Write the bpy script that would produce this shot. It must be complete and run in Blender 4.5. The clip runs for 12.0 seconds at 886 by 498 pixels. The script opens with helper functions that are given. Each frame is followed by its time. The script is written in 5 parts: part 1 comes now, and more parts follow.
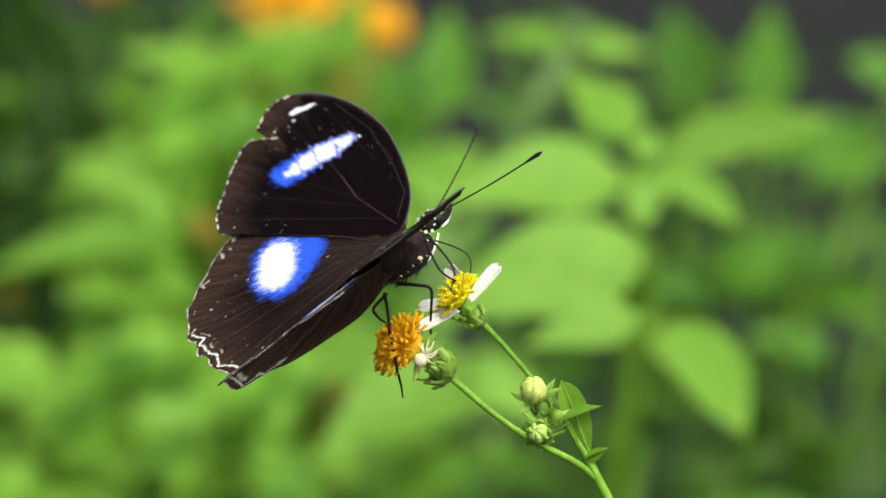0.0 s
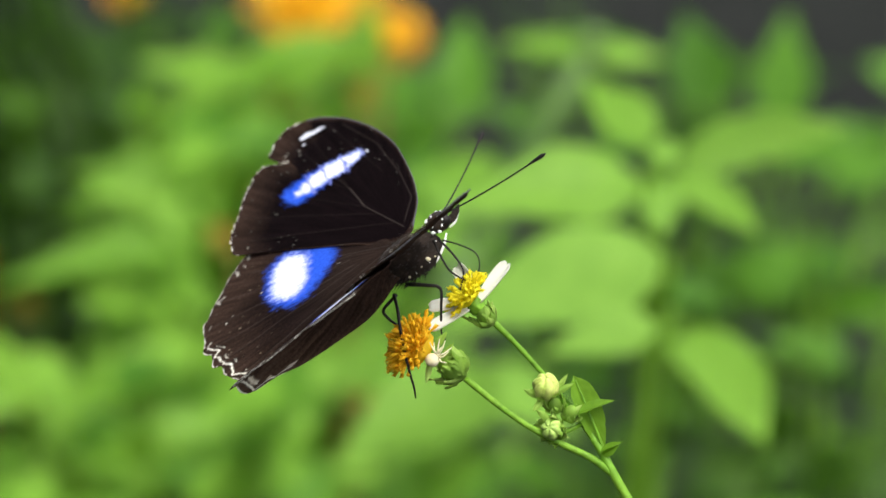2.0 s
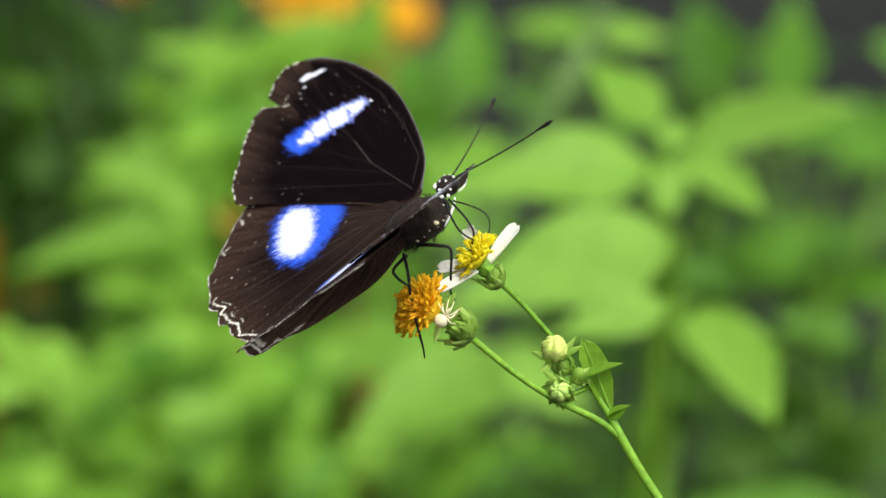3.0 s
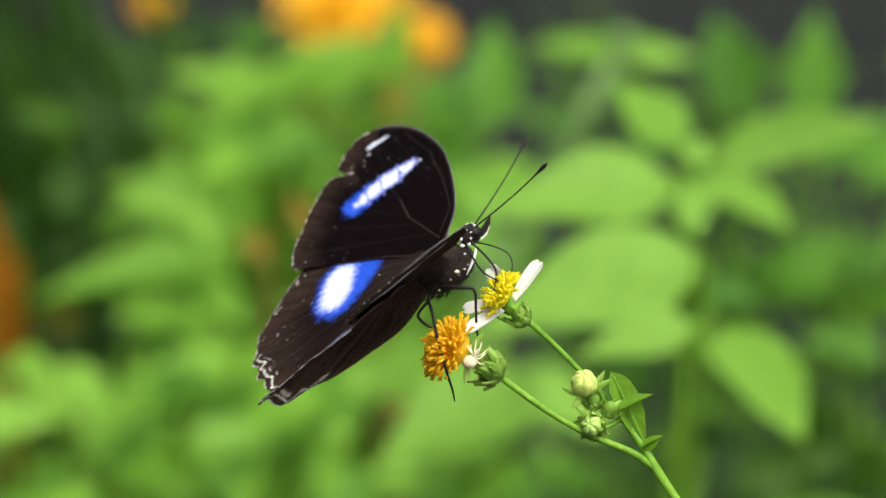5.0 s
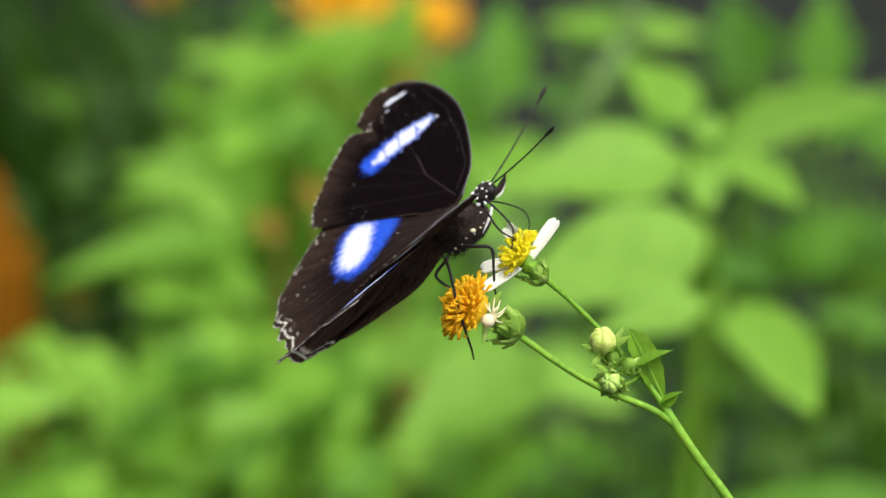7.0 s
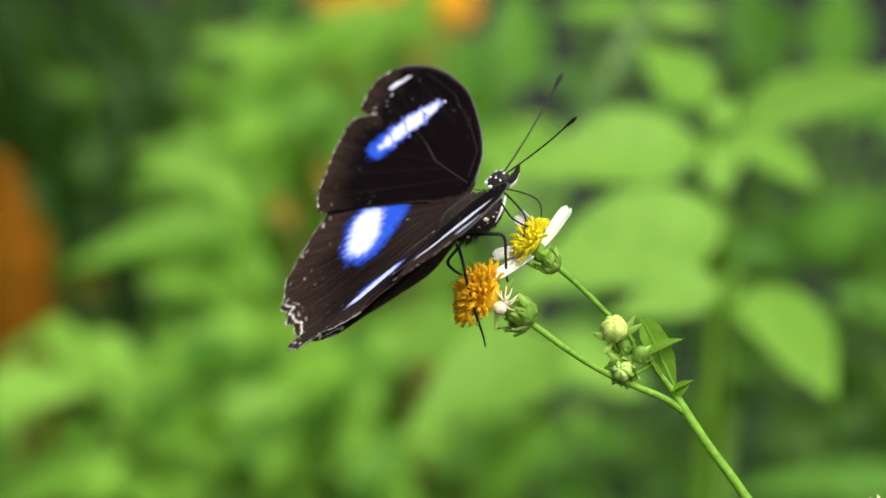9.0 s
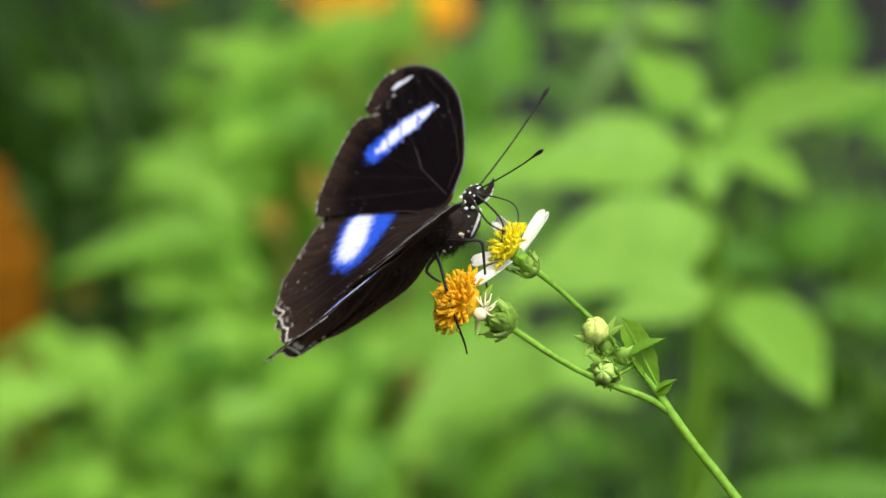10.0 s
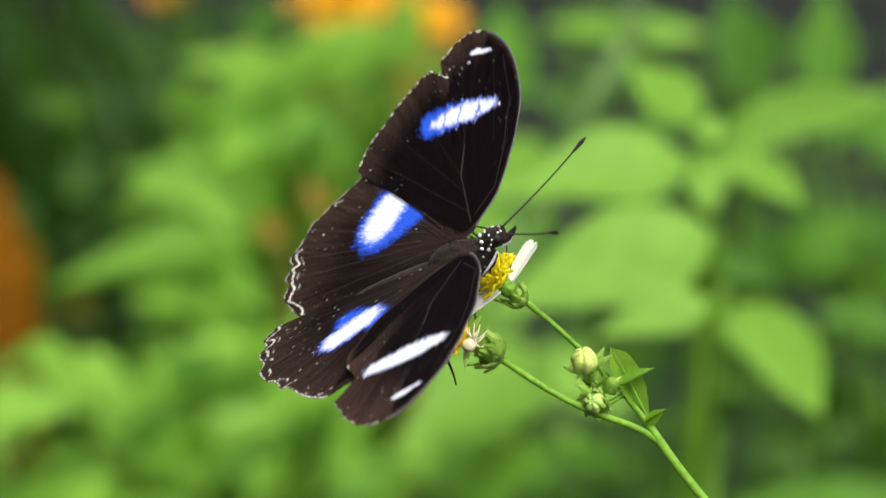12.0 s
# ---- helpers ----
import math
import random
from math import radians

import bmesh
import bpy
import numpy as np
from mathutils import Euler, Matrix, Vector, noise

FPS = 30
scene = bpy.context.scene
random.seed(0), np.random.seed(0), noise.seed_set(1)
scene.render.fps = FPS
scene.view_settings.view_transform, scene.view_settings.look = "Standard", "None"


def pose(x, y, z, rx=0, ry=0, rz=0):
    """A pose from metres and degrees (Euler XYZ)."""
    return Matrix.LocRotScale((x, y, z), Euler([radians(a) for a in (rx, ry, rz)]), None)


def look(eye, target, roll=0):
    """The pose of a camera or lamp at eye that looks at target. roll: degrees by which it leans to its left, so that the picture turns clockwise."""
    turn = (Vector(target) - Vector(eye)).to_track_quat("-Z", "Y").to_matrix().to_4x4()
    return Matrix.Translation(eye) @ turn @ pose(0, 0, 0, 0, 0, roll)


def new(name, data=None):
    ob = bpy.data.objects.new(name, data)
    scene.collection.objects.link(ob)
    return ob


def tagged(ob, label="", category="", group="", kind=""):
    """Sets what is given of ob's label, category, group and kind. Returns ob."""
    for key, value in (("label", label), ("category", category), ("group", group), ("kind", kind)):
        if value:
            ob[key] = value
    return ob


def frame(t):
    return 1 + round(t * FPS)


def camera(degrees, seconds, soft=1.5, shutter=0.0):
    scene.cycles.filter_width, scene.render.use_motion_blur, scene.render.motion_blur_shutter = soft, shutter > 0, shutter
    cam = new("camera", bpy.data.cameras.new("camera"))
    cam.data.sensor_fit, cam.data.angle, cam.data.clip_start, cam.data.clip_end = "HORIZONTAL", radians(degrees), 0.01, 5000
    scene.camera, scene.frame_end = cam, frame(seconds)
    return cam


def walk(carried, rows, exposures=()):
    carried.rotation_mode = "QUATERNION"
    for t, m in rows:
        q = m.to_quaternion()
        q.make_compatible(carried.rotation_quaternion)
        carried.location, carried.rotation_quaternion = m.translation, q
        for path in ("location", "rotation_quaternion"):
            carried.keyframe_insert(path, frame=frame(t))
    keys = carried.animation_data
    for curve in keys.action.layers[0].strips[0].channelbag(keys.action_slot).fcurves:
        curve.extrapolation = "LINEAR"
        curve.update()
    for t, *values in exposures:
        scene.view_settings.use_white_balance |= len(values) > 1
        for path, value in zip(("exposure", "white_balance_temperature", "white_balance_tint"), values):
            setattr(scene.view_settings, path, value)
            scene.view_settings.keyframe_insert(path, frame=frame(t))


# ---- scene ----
cam = camera(12.0, 12.0, shutter=0.3)
cam.data.dof.use_dof = True
cam.data.dof.focus_distance = 0.757
cam.data.dof.aperture_fstop = 16.0
PATH = [
    (0, (0, -0.4435, 1.1106, 75.769, -1.926, -0.315)),
    (0.5, (0, -0.4435, 1.1106, 75.837, -1.808, -0.228)),
    (1, (0, -0.4435, 1.1106, 76.035, -1.721, -0.278)),
    (1.5, (0, -0.4435, 1.1106, 76.035, -1.709, -0.259)),
    (2, (0, -0.4435, 1.1106, 75.89, -1.488, -0.171)),
    (2.5, (0, -0.4435, 1.1106, 75.563, -1.19, -0.231)),
    (2.7, (0, -0.4435, 1.1106, 75.594, -1.105, -0.22)),
    (4.3, (0, -0.4435, 1.1106, 75.846, -0.422, -0.133)),
    (4.5, (0, -0.4435, 1.1106, 75.877, -0.337, -0.122)),
    (5, (0, -0.4435, 1.1106, 75.949, -0.215, -0.019)),
    (5.5, (0, -0.4435, 1.1106, 76, 0, 0)),
    (6, (0, -0.4435, 1.1106, 75.893, 0.104, 0.018)),
    (6.5, (0, -0.4435, 1.1106, 75.83, 0.203, -0.005)),
    (7, (0, -0.4435, 1.1106, 75.664, 0.315, 0.017)),
    (7.2, (0, -0.4435, 1.1106, 75.643, 0.353, 0.028)),
    (8.8, (0, -0.4435, 1.1106, 75.478, 0.659, 0.12)),
    (9, (0, -0.4435, 1.1106, 75.457, 0.697, 0.132)),
    (9.5, (0, -0.4435, 1.1106, 75.544, 0.726, 0.02)),
    (10, (0, -0.4435, 1.1106, 75.541, 0.714, -0.024)),
    (10.5, (0, -0.4435, 1.1106, 75.489, 0.755, -0.068)),
    (11, (0, -0.4435, 1.1106, 75.477, 0.812, -0.018)),
    (11.5, (0, -0.4435, 1.1106, 75.41, 0.807, -0.059)),
    (12, (0, -0.4435, 1.1106, 75.699, 0.712, -0.045)),
]
walk(cam, [(t, pose(*p)) for t, p in PATH])

# ---- light: a bright hazy sky with a broad veiled sun ----
world = bpy.data.worlds.new("sky")
scene.world = world
world.use_nodes = True
sky = world.node_tree.nodes.new("ShaderNodeTexSky")
sky.sky_type, sky.sun_disc = "NISHITA", False
sky.sun_elevation, sky.sun_rotation = radians(58), radians(147)
sky.dust_density, sky.ozone_density = 4.0, 1.0
haze = world.node_tree.nodes.new("ShaderNodeHueSaturation")
haze.inputs["Saturation"].default_value = 0.3
world.node_tree.links.new(sky.outputs["Color"], haze.inputs["Color"])
world.node_tree.links.new(haze.outputs["Color"], world.node_tree.nodes["Background"].inputs["Color"])
world.node_tree.nodes["Background"].inputs["Strength"].default_value = 0.15
sun = new("sun", bpy.data.lights.new("sun", "SUN"))
sun.data.energy, sun.data.angle, sun.data.color = 1.5, radians(16), (1.0, 0.95, 0.87)
sun.matrix_world = look((1.3, -2.0, 3.8), (0, 0, 0))
scene.view_settings.exposure = 0.97

MM = 0.001


# ---- materials ----
def shader(name, rough=0.5, spec=0.5):
    m = bpy.data.materials.new(name)
    m.use_nodes = True
    nt = m.node_tree
    b = nt.nodes["Principled BSDF"]
    b.inputs["Roughness"].default_value = rough
    b.inputs["Specular IOR Level"].default_value = spec
    return m, nt, b


def noise_node(nt, scale, detail=4.0, coords="Object"):
    tc = nt.nodes.new("ShaderNodeTexCoord")
    n = nt.nodes.new("ShaderNodeTexNoise")
    n.inputs["Scale"].default_value, n.inputs["Detail"].default_value = scale, detail
    nt.links.new(tc.outputs[coords], n.inputs["Vector"])
    return n.outputs["Fac"]


def ramp(nt, fac, stops):
    r = nt.nodes.new("ShaderNodeValToRGB")
    while len(r.color_ramp.elements) < len(stops):
        r.color_ramp.elements.new(0.5)
    for e, (at, c) in zip(r.color_ramp.elements, stops):
        e.position, e.color = at, (*c, 1)
    nt.links.new(fac, r.inputs["Fac"])
    return r.outputs["Color"]


def mix(nt, a, b, fac=0.5, blend="MIX"):
    n = nt.nodes.new("ShaderNodeMix")
    n.data_type, n.blend_type = "RGBA", blend
    for sock, val in ((n.inputs[6], a), (n.inputs[7], b), (n.inputs[0], fac)):
        if isinstance(val, bpy.types.NodeSocket):
            nt.links.new(val, sock)
        else:
            sock.default_value = (*val, 1) if isinstance(val, tuple) else val
    return n.outputs[2]


def bump(nt, b, height, strength=0.3, distance=0.001):
    n = nt.nodes.new("ShaderNodeBump")
    n.inputs["Strength"].default_value, n.inputs["Distance"].default_value = strength, distance
    nt.links.new(height, n.inputs["Height"])
    nt.links.new(n.outputs["Normal"], b.inputs["Normal"])


def grained(name, stops, scale, fine, rough=0.6, spec=0.4, depth=0.0003, sheen=0.0):
    """A two-scale mottled surface: broad stains, fine grain and relief."""
    m, nt, b = shader(name, rough, spec)
    broad, small = noise_node(nt, scale, 3.0), noise_node(nt, fine, 6.0)
    c = ramp(nt, broad, stops)
    g = ramp(nt, small, [(0.3, (0.72, 0.72, 0.72)), (0.7, (1.2, 1.2, 1.2))])
    nt.links.new(mix(nt, c, g, 1.0, "MULTIPLY"), b.inputs["Base Color"])
    bump(nt, b, small, 0.5, depth)
    b.inputs["Sheen Weight"].default_value = sheen
    return m


def leaf_material(name, dark, mid, light, through_colour, share=0.42, grain=6.0, ribs=12.0):
    """A leaf: each one its own tone, mottled, with light coming through the blade."""
    m, nt, b = shader(name, 0.5, 0.16)
    info = nt.nodes.new("ShaderNodeObjectInfo")
    tone = ramp(nt, info.outputs["Random"], [(0.0, dark), (0.5, mid), (1.0, light)])
    mottle = ramp(nt, noise_node(nt, grain, 5.0), [(0.3, (0.75, 0.8, 0.7)), (0.7, (1.15, 1.12, 1.1))])
    veins = nt.nodes.new("ShaderNodeTexWave")
    veins.inputs["Scale"].default_value, veins.inputs["Distortion"].default_value = ribs, 2.5
    tc = nt.nodes.new("ShaderNodeTexCoord")
    nt.links.new(tc.outputs["Object"], veins.inputs["Vector"])
    rib = ramp(nt, veins.outputs["Fac"], [(0.0, (1.05, 1.06, 1.0)), (0.3, (1.0, 1.0, 1.0))])
    colour = mix(nt, mix(nt, tone, mottle, 1.0, "MULTIPLY"), rib, 1.0, "MULTIPLY")
    nt.links.new(colour, b.inputs["Base Color"])
    bump(nt, b, veins.outputs["Fac"], 0.1, 0.0006)
    tr = nt.nodes.new("ShaderNodeBsdfTranslucent")
    nt.links.new(mix(nt, colour, through_colour, 0.55), tr.inputs["Color"])
    mx = nt.nodes.new("ShaderNodeMixShader")
    mx.inputs["Fac"].default_value = share
    nt.links.new(b.outputs["BSDF"], mx.inputs[1])
    nt.links.new(tr.outputs["BSDF"], mx.inputs[2])
    nt.links.new(mx.outputs["Shader"], nt.nodes["Material Output"].inputs["Surface"])
    return m


def wing_material():
    m, nt, b = shader("wing_scales", 0.75, 0.008)
    at = nt.nodes.new("ShaderNodeVertexColor")
    at.layer_name = "scales"
    fleck = ramp(nt, noise_node(nt, 2600.0, 3.0), [(0.3, (0.75, 0.75, 0.76)), (0.72, (1.25, 1.25, 1.25))])
    nt.links.new(mix(nt, at.outputs["Color"], fleck, 1.0, "MULTIPLY"), b.inputs["Base Color"])
    bump(nt, b, noise_node(nt, 1500.0, 4.0), 0.35, 0.0001)
    return m


WING = wing_material()
FUR = grained("dark_fur", [(0.3, (0.009, 0.0065, 0.005)), (0.7, (0.03, 0.021, 0.016))], 400, 2200, 0.75, 0.1, 0.0004, 0.04)
BLACK = grained("black_chitin", [(0.3, (0.006, 0.005, 0.0045)), (0.7, (0.015, 0.012, 0.01))], 500, 3000, 0.5, 0.2, 0.00005)
DOTS = grained("white_scales", [(0.3, (0.7, 0.7, 0.68)), (0.7, (0.85, 0.85, 0.83))], 900, 3000, 0.6, 0.3, 0.00005)
STEM = grained("green_stem", [(0.3, (0.09, 0.22, 0.012)), (0.7, (0.15, 0.3, 0.022))], 120, 900, 0.5, 0.2, 0.0001)
BUDSTEM = grained("dull_green_stem", [(0.3, (0.11, 0.2, 0.05)), (0.7, (0.14, 0.25, 0.07))], 80, 600, 0.6, 0.2, 0.0002)
# green stem in darker tones: shade of the back rows put into the colour
SHADE_TINT_STEM = grained("shade_tint_stem", [(0.3, (0.03, 0.075, 0.008)), (0.7, (0.06, 0.12, 0.015))], 60, 500, 0.6, 0.15, 0.0002)
CALYX = leaf_material("green_bract", (0.18, 0.32, 0.05), (0.28, 0.46, 0.08), (0.4, 0.56, 0.15), (0.46, 0.66, 0.09), 0.45, 400, 300)
BUD = grained("pale_bud", [(0.3, (0.32, 0.45, 0.07)), (0.7, (0.52, 0.58, 0.16))], 300, 1500, 0.5, 0.35, 0.0001)
PETAL = leaf_material("white_petal", (0.8, 0.8, 0.78), (0.83, 0.83, 0.81), (0.86, 0.86, 0.84), (0.85, 0.85, 0.8), 0.35)
YELLOW = leaf_material("yellow_floret", (0.92, 0.8, 0.02), (0.94, 0.83, 0.025), (0.95, 0.86, 0.035), (0.96, 0.85, 0.02), 0.5, 700, 300)
ORANGE = leaf_material("orange_floret", (0.96, 0.56, 0.02), (0.97, 0.64, 0.03), (0.98, 0.72, 0.05), (1.0, 0.72, 0.03), 0.6, 700, 300)
CREAM = leaf_material("cream_spider", (0.8, 0.74, 0.52), (0.82, 0.76, 0.56), (0.84, 0.78, 0.6), (0.7, 0.6, 0.4), 0.25, 600, 200)
BROWN = grained("dry_brown", [(0.3, (0.14, 0.07, 0.025)), (0.7, (0.28, 0.15, 0.05))], 150, 900, 0.7, 0.2, 0.0002)
LIME = grained("pale_lime", [(0.3, (0.24, 0.4, 0.07)), (0.7, (0.38, 0.52, 0.13))], 300, 1500, 0.5, 0.3, 0.0001)
MARIGOLD = grained("orange_petal", [(0.3, (0.62, 0.3, 0.002)), (0.7, (0.72, 0.4, 0.004))], 40, 400, 0.6, 0.3, 0.0003)
SOIL = grained("dark_soil", [(0.3, (0.008, 0.009, 0.008)), (0.7, (0.018, 0.0195, 0.017))], 5, 60, 0.95, 0.05, 0.01)
POST = grained("terracotta", [(0.3, (0.095, 0.036, 0.001)), (0.7, (0.155, 0.06, 0.002))], 9, 140, 0.85, 0.06, 0.002)
SPRIG_LEAF = leaf_material("sprig_leaf", (0.1, 0.22, 0.012), (0.115, 0.245, 0.015), (0.13, 0.27, 0.02), (0.24, 0.44, 0.02))
LEAF = leaf_material("fresh_leaf", (0.11, 0.255, 0.02), (0.178, 0.365, 0.036), (0.22, 0.425, 0.06), (0.25, 0.53, 0.03))
# fresh leaf without its darkest tones: light put into the colour
LIT_TINT_LEAF = leaf_material("lit_tint_leaf", (0.148, 0.315, 0.032), (0.186, 0.37, 0.05), (0.215, 0.415, 0.07), (0.25, 0.53, 0.042))
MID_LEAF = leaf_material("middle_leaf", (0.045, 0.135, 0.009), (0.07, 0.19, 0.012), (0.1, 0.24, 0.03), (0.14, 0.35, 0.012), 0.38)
# leaf greens darkened: shade behind and between the plants put into the colour
SHADE_TINT_LEAF = leaf_material("shade_tint_leaf", (0.012, 0.034, 0.003), (0.024, 0.066, 0.005), (0.05, 0.12, 0.008), (0.05, 0.14, 0.006), 0.3)
DRY_LEAF = leaf_material("dry_leaf", (0.15, 0.1, 0.008), (0.18, 0.12, 0.01), (0.22, 0.15, 0.015), (0.22, 0.15, 0.01), 0.3)


# ---- mesh helpers ----
def part(name, bm, material, parent=None, label=""):
    """Links a bmesh as one smooth mesh object under a thing or part."""
    me = bpy.data.meshes.new(name)
    bm.to_mesh(me)
    bm.free()
    me.materials.append(material)
    for p in me.polygons:
        p.use_smooth = True
    ob = new(name, me)
    ob.parent = parent
    return tagged(ob, label)


def thing(name, m, label, category, group="", kind=""):
    ob = new(name)
    ob.empty_display_size = 0.01
    ob.matrix_world = m
    return tagged(ob, label, category, group, kind)


def spline(points, steps=6):
    """A smooth line through the points (Catmull-Rom)."""
    p = [Vector(q) for q in points]
    p = [2 * p[0] - p[1]] + p + [2 * p[-1] - p[-2]]
    out = []
    for i in range(1, len(p) - 2):
        for k in range(steps):
            s = k / steps
            a, b, c, d = p[i - 1:i + 3]
            out.append(0.5 * (2 * b + (c - a) * s + (2 * a - 5 * b + 4 * c - d) * s * s + (3 * b - a - 3 * c + d) * s ** 3))
    return out + [p[-2]]


def tube(bm, points, radii, sides=8, steps=5):
    """A tapered round tube along a smooth line, closed at both ends."""
    line = spline(points, steps)
    n = len(line)
    rings = []
    for i, c in enumerate(line):
        ahead = (line[min(i + 1, n - 1)] - line[max(i - 1, 0)]).normalized()
        side = ahead.cross(Vector((0.13, 0.31, 0.94)))
        if side.length < 0.05:
            side = ahead.cross(Vector((1, 0, 0)))
        side.normalize()
        up = ahead.cross(side)
        s = i / (n - 1) * (len(radii) - 1)
        k = min(int(s), len(radii) - 2)
        r = radii[k] + (radii[k + 1] - radii[k]) * (s - k)
        rings.append([bm.verts.new(c + r * (math.cos(a) * side + math.sin(a) * up)) for a in (math.tau * j / sides for j in range(sides))])
    for a, b in zip(rings, rings[1:]):
        for j in range(sides):
            bm.faces.new((a[j], a[(j + 1) % sides], b[(j + 1) % sides], b[j]))
    bm.faces.new(rings[0][::-1])
    bm.faces.new(rings[-1])


def blob(bm, centre, size, turn=None, seg=14, rough=0.0):
    """An ellipsoid with an uneven skin."""
    m = Matrix.Translation(centre) @ (turn or Matrix()) @ Matrix.Diagonal((*size, 1))
    made = bmesh.ops.create_uvsphere(bm, u_segments=seg, v_segments=max(6, seg * 2 // 3), radius=1)["verts"]
    for v in made:
        if rough:
            v.co *= 1 + rough * noise.noise(v.co * 3.1 + Vector(centre) * 900)
        v.co = m @ v.co


def blade_mesh(name, material, teeth=9, droop=0.12, fold=0.12, tip=1.5, wave=0.02):
    """A leaf blade one long and one wide: ovate, toothed, folded at its midrib, drooping, with a short stalk."""
    n, half = 27, 4
    bm = bmesh.new()
    rows = []
    for i in range(n + 1):
        s = i / n
        w = 0.5 * (s / 0.38) ** 0.62 * ((1 - s) / 0.62) ** (0.8 + 0.3 * tip)
        w *= 1 + 0.07 * ((s * teeth) % 1.0 - 0.5) * (0 < i < n)
        w = max(w, 0.004)
        row = []
        for j in range(-half, half + 1):
            y = w * j / half
            z = fold * abs(y) - droop * s * s + wave * math.sin(9 * s + 2.5 * j / half) * abs(j / half)
            z += 0.012 * math.cos(s * 44 - 5 * abs(j / half)) * abs(j / half)
            row.append(bm.verts.new((s + 0.04 * abs(j / half), y, z)))
        rows.append(row)
    for a, b in zip(rows, rows[1:]):
        for j in range(2 * half):
            bm.faces.new((a[j], b[j], b[j + 1], a[j + 1]))
    me = bpy.data.meshes.new(name)
    bm.to_mesh(me)
    bm.free()
    me.materials.append(material)
    for p in me.polygons:
        p.use_smooth = True
    return me


def set_blade(me, parent, base, tip, width, face=(0, -0.55, 0.83), label="", name="leaf"):
    """A blade from base to tip, its upper side turned towards face."""
    base, tip = Vector(base), Vector(tip)
    along = tip - base
    x = along.normalized()
    y = Vector(face).cross(x).normalized()
    z = x.cross(y)
    ob = new(name, me)
    m = Matrix((x, y, z)).transposed().to_4x4() @ Matrix.Diagonal((along.length, width, (along.length + width) / 2, 1))
    ob.parent = parent
    ob.matrix_basis = Matrix.Translation(base) @ m
    return tagged(ob, label)


# ---- ground ----
bm = bmesh.new()
bmesh.ops.create_grid(bm, x_segments=90, y_segments=90, size=1.0)
for v in bm.verts:
    v.co.x, v.co.y = [60 * c * abs(c) ** 1.6 for c in (v.co.x, v.co.y)]
    v.co.y += 1.0
    near = max(0.0, 1 - (v.co.xy - Vector((0, 1))).length / 8)
    v.co.z = near * (0.03 * noise.noise(v.co * 2.1) + 0.015 * noise.noise(v.co * 9))
tagged(part("ground", bm, SOIL), "dark grey bare soil under the plants", "ground", kind="structure")


# ---- the sway of the sprig and the butterfly's ways ----
SPRIG_PATH = [
    (0, (0.03905, 0.28365, 0.88448, 76.21, 1.98, -0.56)),
    (0.5, (0.03954, 0.28373, 0.88466, 76.27, 2.05, -0.3)),
    (1, (0.03766, 0.28382, 0.88488, 76.63, 1.55, -0.33)),
    (1.5, (0.03812, 0.28406, 0.88564, 76.6, 1.01, -0.17)),
    (2, (0.03816, 0.28444, 0.88679, 76.28, 0.72, 0.12)),
    (2.5, (0.03744, 0.28533, 0.88944, 75.61, 1.77, -0.22)),
    (2.7, (0.03757, 0.28553, 0.8901, 75.64, 1.85, -0.21)),
    (4.3, (0.03844, 0.2847, 0.88783, 76, 0.92, 0.86)),
    (4.5, (0.04052, 0.28472, 0.8878, 76.03, 1, 0.87)),
    (5, (0.03878, 0.28485, 0.88794, 76.17, -0.42, 1.31)),
    (5.5, (0.03997, 0.28514, 0.88898, 76.13, 0.3, 1.38)),
    (6, (0.03966, 0.28547, 0.88988, 75.92, 0.24, 1.42)),
    (6.5, (0.03828, 0.28589, 0.89112, 75.83, -0.72, 1.51)),
    (7, (0.03987, 0.286, 0.8915, 75.49, -0.64, 1.68)),
    (7.2, (0.04131, 0.28603, 0.89159, 75.47, -0.61, 1.69)),
    (8.8, (0.03934, 0.2857, 0.89007, 75.17, 0, 1.85)),
    (9, (0.03895, 0.28583, 0.89058, 75.15, 0.04, 1.86)),
    (9.5, (0.03825, 0.28592, 0.89082, 75.34, -0.17, 1.67)),
    (10, (0.03802, 0.28614, 0.89177, 75.33, -2, 1.97)),
    (10.2, (0.03855, 0.28613, 0.89172, 75.28, -1.22, 1.8)),
    (10.3, (0.03881, 0.28612, 0.8917, 75.26, -0.83, 1.72)),
    (10.4, (0.03907, 0.28611, 0.89168, 75.23, -0.44, 1.64)),
    (10.5, (0.03933, 0.2861, 0.89165, 75.2, -0.05, 1.55)),
    (11, (0.03768, 0.2865, 0.89275, 75.17, -0.66, 1.69)),
    (11.5, (0.03722, 0.28606, 0.89116, 75.16, -0.24, 1.5)),
    (12, (0.03633, 0.28517, 0.88866, 75.77, -2.32, 1.9)),
]

